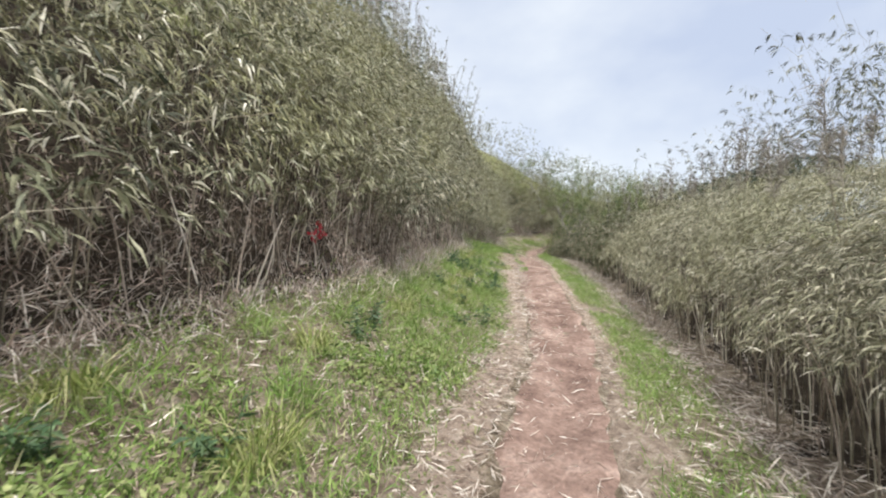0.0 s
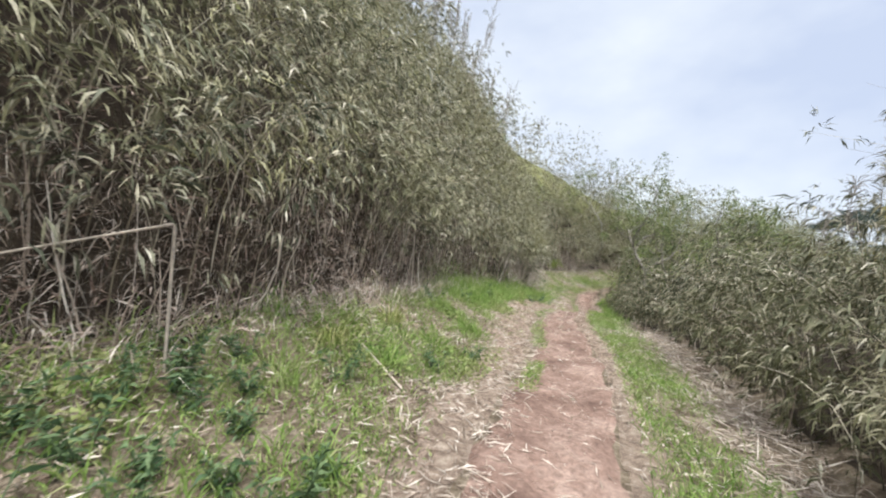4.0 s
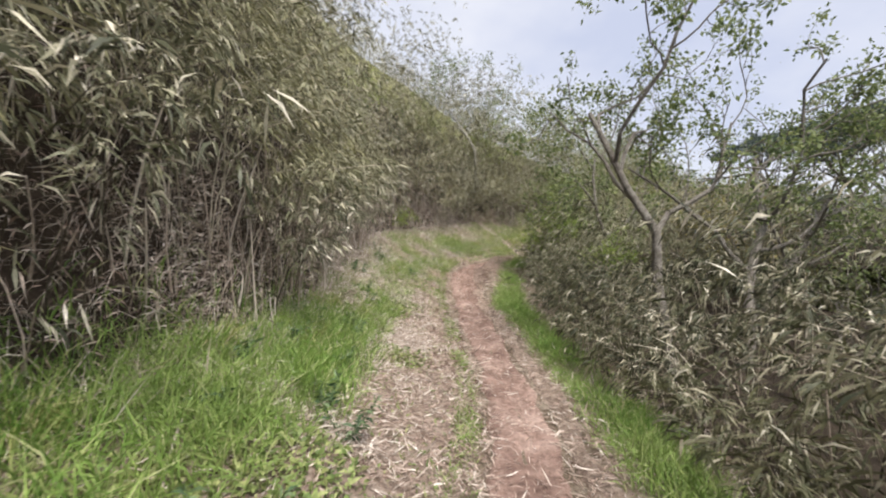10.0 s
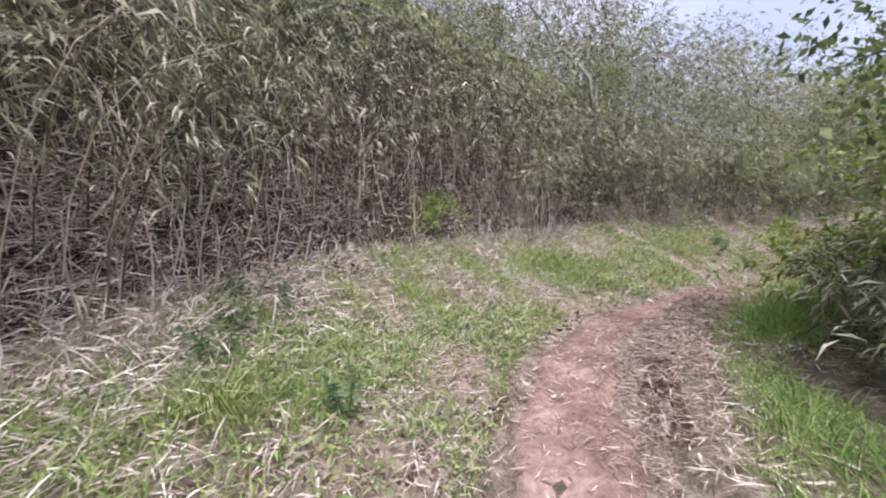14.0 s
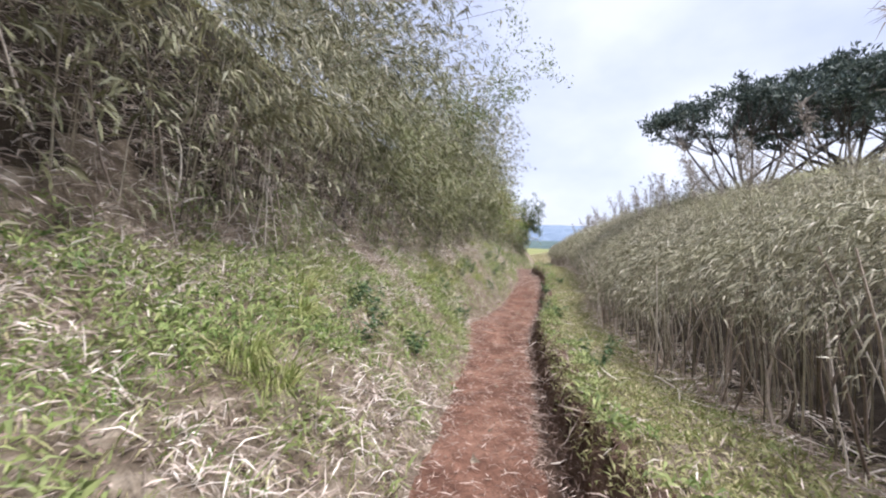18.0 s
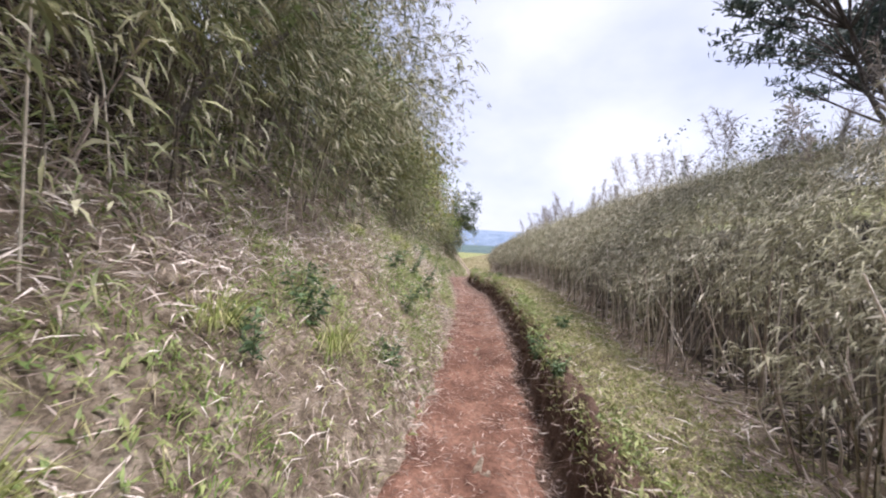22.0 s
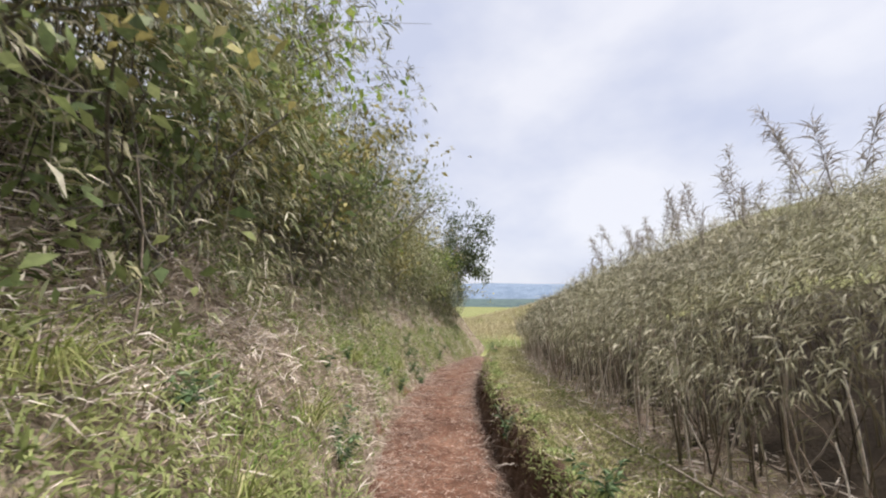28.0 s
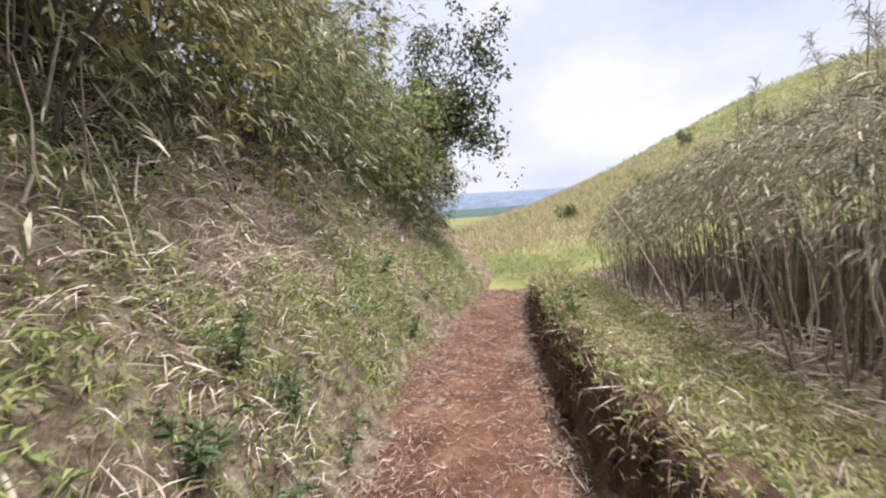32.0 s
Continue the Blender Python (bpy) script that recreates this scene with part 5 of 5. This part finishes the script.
# ---- reeds on the skyline ----
def reed_stalk(seed, tall):
    rng = np.random.default_rng(seed)
    top = new("reed_stalk")
    b = branch(rng, (0, 0, -0.1), (0.1, 0.05, 1), tall, 0.007, 0.05, 0.02)
    piece("stem", skeleton_mesh("stem", [[b]], (4,)), M_CULM, top)
    n = 110
    u = 0.74 + 0.26 * rng.random(n)
    k = np.clip((u * 6).astype(int), 0, 5)
    base = b[0][k] * (1 - (u * 6 - k)[:, None]) + b[0][k + 1] * (u * 6 - k)[:, None]
    way = rng.normal(0, 0.6, (n, 3)) + [0.35, 0.1, 0.8]
    piece("plume", leaf_mesh("plume", base, way, rng.uniform(0.07, 0.26, n), 0.012, rng.uniform(0.2, 1.2, n), rng), M_PLUME, top, "feathery grey-brown plume", kind="stuff")
    n = 26
    u = 0.3 + 0.55 * rng.random(n)
    k = np.clip((u * 6).astype(int), 0, 5)
    way = rng.normal(0, 0.7, (n, 3)) * [1, 1, 0.2] + [0, 0, 0.6]
    piece("blade_tuft", leaf_mesh("blade_tuft", b[0][k], way, rng.uniform(0.25, 0.5, n), 0.014, rng.uniform(0.5, 1.8, n), rng), M_FEATHER, top, kind="stuff")
    return tagged(top, "tall reed with a feathery plume above the bamboo", "reed", "plumed reeds on the skyline")


def build_reeds():
    kinds = [reed_stalk(60 + i, 2.1 + 0.24 * i) for i in range(4)] + [reed_stalk(64 + i, 4.5 + 0.35 * i) for i in range(4)] + [reed_stalk(168 + i, 2.5 + 0.2 * i) for i in range(4)]
    rng = np.random.default_rng(61)
    spots = []
    for a, b, lo, hi, n in ((2, 16, 2.4, 5.0, 66), (38, 52, 3.4, 5.6, 50), (52, 73, 3.6, 5.6, 80), (0, 16, -7.0, -3.6, 36), (14, 33, -7.0, -3.4, 62)):
        for _ in range(n):
            spots.append((rng.uniform(a, b), rng.uniform(lo, hi)))
    used = set()
    for i, (s, d) in enumerate(spots):
        x, y = on_trail(s, d)
        m = pose(float(x), float(y), float(height(s, d)), rng.normal(0, 5), rng.normal(0, 5), rng.uniform(0, 360))
        row = 4 if d < 0 else 8 if s < 17 else 0
        free = [k for k in range(row, row + 4) if k not in used]
        if free:
            used.add(free[0])
            kinds[free[0]].matrix_basis = m
        else:
            copy_thing(kinds[row + i % 4], m)


build_reeds()


# ---- the distance ----
def ridge(name, far, bearing_from, bearing_to, tops, base, material, label, seed):
    """A line of far hills seen from the trail's end: their height over the land by bearing."""
    rng = np.random.default_rng(seed)
    n = 160
    bearing = np.radians(np.linspace(bearing_from, bearing_to, n))
    h = np.interp(np.linspace(0, 1, n), np.linspace(0, 1, len(tops)), tops)
    h = h + np.convolve(rng.normal(0, 1, n), np.ones(5) / 5, "same") * 0.02 * max(tops)
    V = []
    for f, up in ((1.0, 0.0), (1.05, 0.45), (1.12, 0.8), (1.2, 1.0), (1.35, 0.7)):
        V.append(np.stack([34 + far * f * np.sin(bearing), 51 + far * f * np.cos(bearing), base + (h - base) * up * (1 if up else 0)], 1))
    me = raw_mesh(name, np.concatenate(V), [grid_faces(5, n)])
    return tagged(piece(name, me, material, smooth=True), label, "hills", kind="structure")


ridge("backdrop_mountain", 1900, 20, 130, (20, 45, 75, 92, 84, 66, 55, 40, 25), -40, M_HAZY_HILL, "far mountains under the overcast sky, haze in their blue colour", 71)
ridge("backdrop_woods", 700, 20, 130, (-4, -2, 0, 2, 5, 2, 0, -3), -25, M_FAR_WOODS, "dark wooded ridge in the valley", 72)


# ---- single things ----
def broken_cane():
    top = place("broken_cane", 0.2, 10.95, "pale dead cane snapped over at half height", "cane")
    up = np.linspace((0, 0, -0.05), (0.03, -0.02, 0.95), 5)
    v, f = tube_arrays(up[None], np.full((1, 5), 0.011), 6)
    piece("stem", raw_mesh("stem", v, [f]), M_STRAW, top)
    arm = np.linspace((0.03, -0.02, 0.95), (-0.72, -0.95, 0.60), 6)
    v, f = tube_arrays(arm[None], np.linspace(0.010, 0.005, 6)[None], 6)
    piece("snapped_top", raw_mesh("snapped_top", v, [f]), M_STRAW, top)


broken_cane()


def red_blossoms():
    rng = np.random.default_rng(81)
    top = place("red_blossoms", -1.62, 5.22, "cluster of small red blossoms among the bamboo stems", "flowers")
    ground = top.location[2]
    hub = np.array([0, 0, 1.28 - ground])
    stem = np.linspace((0, 0, 0), hub, 5)
    v, f = tube_arrays(stem[None], np.full((1, 5), 0.006), 5)
    piece("stem", raw_mesh("stem", v, [f]), M_CULM, top)
    base = hub + rng.normal(0, 0.07, (16, 1, 3)) + rng.normal(0, 0.006, (16, 9, 3))
    n = 16 * 9
    piece("petals", leaf_mesh("petals", base.reshape(-1, 3), rng.normal(size=(n, 3)), 0.035, 0.025, 0.3, rng), M_RED, top, kind="stuff")


red_blossoms()


def fallen_canes():
    rng = np.random.default_rng(91)
    made = None
    for s, d, ang, size in ((6.5, 1.35, 12, 1.4), (9.5, 1.45, -8, 1.7), (11, 1.5, 4, 1.2), (3.5, 1.5, 10, 1.3), (12.5, -1.9, 60, 1.1), (22.5, -2.0, 35, 1.2), (27.5, -1.9, -30, 1.0),
                            (41, 1.55, 15, 0.9), (46.5, 1.75, -20, 1.0), (52, 1.6, 12, 1.3), (60.5, 1.6, 8, 1.6), (64, 1.75, -14, 1.2), (45, -1.2, 25, 1.1), (66.5, -1.3, 70, 0.9)):
        x, y = on_trail(s, d)
        k = 6
        t = np.linspace(-0.5, 0.5, k)
        ox, oy = on_trail(s + 0.5, d)
        head = math.degrees(math.atan2(float(oy - y), float(ox - x))) + ang
        cx, cy = math.cos(radians(head)), math.sin(radians(head))
        px, py = float(x) + cx * t * size, float(y) + cy * t * size
        ps, pd = to_trail(px, py)
        z = height(ps, pd)
        z = np.maximum(z, np.linspace(z[0], z[-1], k)) + 0.03
        pts = np.stack([px, py, z], 1)
        off = pts[0].copy()
        v, f = tube_arrays((pts - off)[None], np.linspace(0.011, 0.006, k)[None], 6)
        ob = piece("fallen_cane", raw_mesh("fallen_cane", v, [f]), M_STRAW)
        ob.location = off
        tagged(ob, "bleached bamboo cane lying on the ground", "cane", "fallen canes")


fallen_canes()


def clods():
    """Lumps of earth that broke from the cut bank."""
    rng = np.random.default_rng(95)
    V, F, n = [], [], 0
    cube = np.array([(x, y, z) for x in (-1, 1) for y in (-1, 1) for z in (-1, 1)], float)
    quads = np.array([(0, 1, 3, 2), (4, 6, 7, 5), (0, 4, 5, 1), (2, 3, 7, 6), (0, 2, 6, 4), (1, 5, 7, 3)])
    m = 1200
    s, d = rng.uniform(35, 74, m), rng.uniform(0.5, 0.9, m)
    s[:350], d[:350] = rng.uniform(25, 34, 350), rng.uniform(-1.2, -0.35, 350)
    x, y = on_trail(s, d)
    z = height(s, d)
    for i in range(m):
        size = rng.uniform(0.008, 0.05)
        v = unit(cube + rng.normal(0, 0.35, (8, 3))) * size * rng.uniform(0.7, 1.3, (8, 1))
        V.append(v + [x[i], y[i], z[i] + size * 0.2])
        F.append(quads + n)
        n += 8
    tagged(piece("earth_clods", raw_mesh("earth_clods", np.concatenate(V), F), M_CUT_EARTH, smooth=True), "crumbled clods of dark red-brown earth beside the trail", "earth", kind="stuff")


clods()


def weed_plant(seed, tall, leaves):
    rng = np.random.default_rng(seed)
    top = new("weed_plant")
    stem = np.stack([np.linspace((0, 0, -0.02), np.array([np.cos(a), np.sin(a), 1.6]) * tall * 0.5, 4) for a in rng.uniform(0, 6.28, 4)])
    v, f = tube_arrays(stem, np.broadcast_to(np.linspace(0.004, 0.002, 4), (4, 4)), 4)
    piece("stem_growth", raw_mesh("stem_growth", v, [f]), M_DARK_WEED, top, kind="stuff")
    u = rng.random(leaves)
    k = rng.integers(0, 4, leaves)
    base = stem[k, 0] * (1 - u[:, None]) + stem[k, 3] * u[:, None]
    way = rng.normal(0, 1, (leaves, 3)) * [1, 1, 0.3] + [0, 0, 0.4]
    L = rng.uniform(0.04, 0.11, leaves)
    piece("foliage", leaf_mesh("foliage", base, way, L, L * rng.uniform(0.16, 0.28, leaves), rng.uniform(0.2, 1.0, leaves), rng), M_DARK_WEED, top, kind="stuff")
    return tagged(top, "leafy dark green weed growing in the grass", "weed", "weeds beside the trail")


def build_weeds():
    kinds = [weed_plant(120 + i, 0.22 + 0.06 * i, 150) for i in range(4)]
    rng = np.random.default_rng(125)
    spots = [(rng.uniform(1, 32), -rng.uniform(1.2, 2.5)) for _ in range(46)] + [(rng.uniform(36, 72), -rng.uniform(0.75, 1.5)) for _ in range(40)] + [(rng.uniform(36, 70), rng.uniform(0.72, 1.3)) for _ in range(10)]
    spots += [(10.4, -2.0), (10.8, -2.2), (10.1, -1.75), (10.5, -2.4), (10.9, -1.9), (11.2, -2.1), (10.2, -2.15), (11.0, -2.5), (10.6, -1.7), (11.4, -2.4), (10.0, -2.4), (9.8, -2.0), (67.3, -0.95), (67.7, -1.1), (67.0, -1.15), (67.5, -1.3), (67.2, -0.8), (66.8, -1.0), (67.9, -0.9), (30.6, -2.0), (30.9, -2.2)]
    for i, (s, d) in enumerate(spots):
        x, y = on_trail(s, d)
        m = pose(float(x), float(y), float(height(s, d)), rng.normal(0, 6), rng.normal(0, 6), rng.uniform(0, 360))
        if i < 4:
            kinds[i].matrix_basis = m
        else:
            copy_thing(kinds[i % 4], m)


build_weeds()


def grass_tussock(seed):
    rng = np.random.default_rng(seed)
    n = 150
    a, r = rng.uniform(0, 6.283, n), 0.10 * np.sqrt(rng.random(n))
    out = np.stack([np.cos(a), np.sin(a), np.zeros(n)], 1)
    top = new("grass_tussock")
    piece("blade_tuft", leaf_mesh("blade_tuft", out * r[:, None] - [0, 0, 0.02], out * rng.uniform(0.1, 0.8, (n, 1)) + [0, 0, 1], rng.uniform(0.2, 0.48, n), rng.uniform(0.006, 0.011, n), rng.uniform(0.4, 1.8, n), rng), M_TUSSOCK, top, kind="stuff")
    return tagged(top, "arching tussock of yellow-green grass on the slope", "grass", "grass tussocks")


def build_tussocks():
    rng = np.random.default_rng(145)
    kinds = [grass_tussock(146 + i) for i in range(3)]
    spots = [(46.8, -1.5), (47.6, -1.1), (44.2, -1.4), (52.5, -1.5), (58.5, -1.6), (63.0, -1.4), (60.4, -1.2), (5.0, -2.2), (7.5, -1.9), (26.5, -1.9), (28.0, -2.3), (30.2, -1.7)]
    spots += [(rng.uniform(36, 70), -rng.uniform(0.9, 1.9)) for _ in range(24)] + [(rng.uniform(1, 30), -rng.uniform(1.5, 2.6)) for _ in range(18)]
    for i, (s, d) in enumerate(spots):
        x, y = on_trail(s, d)
        m = pose(float(x), float(y), float(height(s, d)), 0, 0, rng.uniform(0, 360))
        if i < 3:
            kinds[i].matrix_basis = m
        else:
            copy_thing(kinds[i % 3], m)


build_tussocks()


def dry_field():
    """Standing dry grass in the field past the trail's end."""
    rng = np.random.default_rng(131)
    n = 26000
    a, r = rng.uniform(0, 6.283, n), np.sqrt(rng.random(n))
    x, y = 66 + 17 * r * np.cos(a), 60 + 11 * r * np.sin(a)
    z = wide_height(x, y) - 0.05
    me = leaf_mesh("dry_field", np.stack([x, y, z], 1), rng.normal(0, 0.3, (n, 3)) + [0, 0, 1], rng.uniform(0.3, 0.7, n), 0.03, rng.uniform(0.2, 1.2, n), rng)
    tagged(piece("dry_field", me, M_DRY), "field of standing straw-coloured grass below the hill", "field", kind="stuff")


def hill_scrub():
    """Rank grass and low scrub on the green hill past the hedge."""
    rng = np.random.default_rng(133)
    n = 34000
    x, y = rng.uniform(46, 96, n), rng.uniform(26, 66, n)
    tuft = lump(x, y, 1.6, 2.0) + 0.6 * lump(x, y, 0.6, 5.0)
    ok = rng.random(n) < np.clip(tuft + 0.5, 0.12, 1)
    x, y, tuft = x[ok], y[ok], tuft[ok]
    s, d = to_trail(x, y)
    far = np.abs(d) > 11
    x, y, tuft = x[far], y[far], tuft[far]
    n = len(x)
    z = wide_height(x, y) - 0.05
    me = leaf_mesh("hill_scrub", np.stack([x, y, z], 1), rng.normal(0, 0.5, (n, 3)) + [0, 0, 1], rng.uniform(0.25, 0.55, n) * (1 + 0.6 * np.clip(tuft, 0, 1)), rng.uniform(0.03, 0.09, n), rng.uniform(0.2, 1.2, n), rng)
    tagged(piece("hill_scrub", me, M_MOWN), "rank yellow-green grass and scrub on the hill", "grass", kind="stuff")
    for i, (bx, by, tall) in enumerate(((56.0, 57.0, 1.0), (58.5, 53.0, 1.1), (64.0, 50.0, 1.2), (70.0, 47.0, 1.3), (61.0, 46.0, 1.0), (75.0, 52.0, 1.4), (54.0, 50.0, 0.9))):
        ob = shrub("shrub", bx, by, "low dark green bush on the grassy hill", 180 + i, tall, M_DARK_LEAF, 7, 16, 0.10)
        ob.location[2] = float(wide_height(np.array([bx]), np.array([by]))[0])


hill_scrub()


def end_meadow():
    """Grass round the trail's end, yellow-green near by and straw-coloured in a band below the hill."""
    rng = np.random.default_rng(135)
    n = 42000
    x, y = rng.uniform(38, 70, n), rng.uniform(38, 72, n)
    s, d = to_trail(x, y)
    strip = (np.abs(d) < 10) & (s < S1 - 1)
    ok = np.where(strip, ((d > 0.7) | (d < -1.0)) & (s > 71), True)
    x, y, s, d, strip = x[ok], y[ok], s[ok], d[ok], strip[ok]
    z = np.where(strip, height(s, d), wide_height(x, y)) - 0.03
    band_at = (x - 40) * 0.82 + (y - 53.6) * 0.57
    dry = (band_at > 7 + 1.2 * lump(x, y, 2.0, 1.0)) & (band_at < 17 + 1.5 * lump(x, y, 2.5, 3.0))
    for name, label, mat, pick, lo, hi in (("meadow_grass", "rough yellow-green grass at the trail's end", M_MOWN, ~dry, 0.10, 0.38), ("dry_meadow", "band of standing straw-coloured grass below the hill", M_DRY, dry, 0.4, 0.85)):
        m = int(pick.sum())
        me = leaf_mesh(name, np.stack([x, y, z], 1)[pick], rng.normal(0, 0.4, (m, 3)) + [0, 0, 1], rng.uniform(lo, hi, m), rng.uniform(0.015, 0.035, m), rng.uniform(0.2, 1.2, m), rng)
        tagged(piece(name, me, mat), label, "grass", kind="stuff")


end_meadow()


def dead_limbs():
    """Pale bare limbs leaning out of the bank over the trail."""
    rng = np.random.default_rng(137)
    for s, d, up, way, size in ((65.6, -2.75, 1.5, (0.30, 0.25, 1), 2.6), (65.9, -2.85, 1.6, (0.10, 0.35, 1), 2.4), (58.0, -2.7, 1.4, (0.3, 0.2, 1), 2.4)):
        x, y = on_trail(s, d)
        top = place("dead_limb", float(x), float(y), "pale bare limb leaning from the bank", "branch")
        b = branch(rng, (0, 0, -0.1), way, size, 0.05, 0.10, 0.02)
        piece("limb", skeleton_mesh("limb", [[b]], (8,)), M_PALE_BARK, top, smooth=True)
        twigs = [branch(rng, b[0][rng.integers(2, 7)], rng.normal(0, 1, 3) + [0, 0, 0.4], 0.8, 0.012, 0.2, 0.05) for _ in range(10)]
        piece("twig_growth", skeleton_mesh("twig_growth", [twigs], (4,)), M_BARK, top, kind="stuff")


dead_limbs()

dry_field()


def pale_board():
    """A small weathered board with dark marks, half hidden in the bamboo beside the knotted trunk."""
    top = place("pale_board", 7.95, 36.75, "weathered pale pink board with dark marks among the bamboo", "board")
    z = 1.78 - top.location[2]
    face = unit(np.array([-0.05, -1.0, 0.1]))
    bm = bmesh.new()
    bmesh.ops.create_cube(bm, size=1.0)
    for v in bm.verts:
        v.co = Vector((v.co.x * (0.34 if v.co.z < 0 else 0.10), v.co.y * 0.03, v.co.z * 0.55 + z + 0.25))
    bmesh.ops.bevel(bm, geom=bm.edges[:], offset=0.006, segments=1)
    me = bpy.data.meshes.new("panel")
    bm.to_mesh(me)
    bm.free()
    piece("panel", me, M_PALE_ROCK, top)
    for dx, w, h in ((-0.06, 0.07, 0.09), (0.04, 0.025, 0.11), (0.09, 0.02, 0.10)):
        bm = bmesh.new()
        bmesh.ops.create_cube(bm, size=1.0)
        for v in bm.verts:
            v.co = Vector((dx + v.co.x * w, -0.019 + v.co.y * 0.006, z + 0.10 + v.co.z * h))
        me = bpy.data.meshes.new("mark")
        bm.to_mesh(me)
        bm.free()
        piece("mark", me, M_DARK_BARK, top)
    post = np.linspace((0, 0.02, -0.1), (0, 0.02, z + 0.3), 4)
    v, f = tube_arrays(post[None], np.full((1, 4), 0.018), 6)
    piece("post", raw_mesh("post", v, [f]), M_BARK, top)


pale_board()
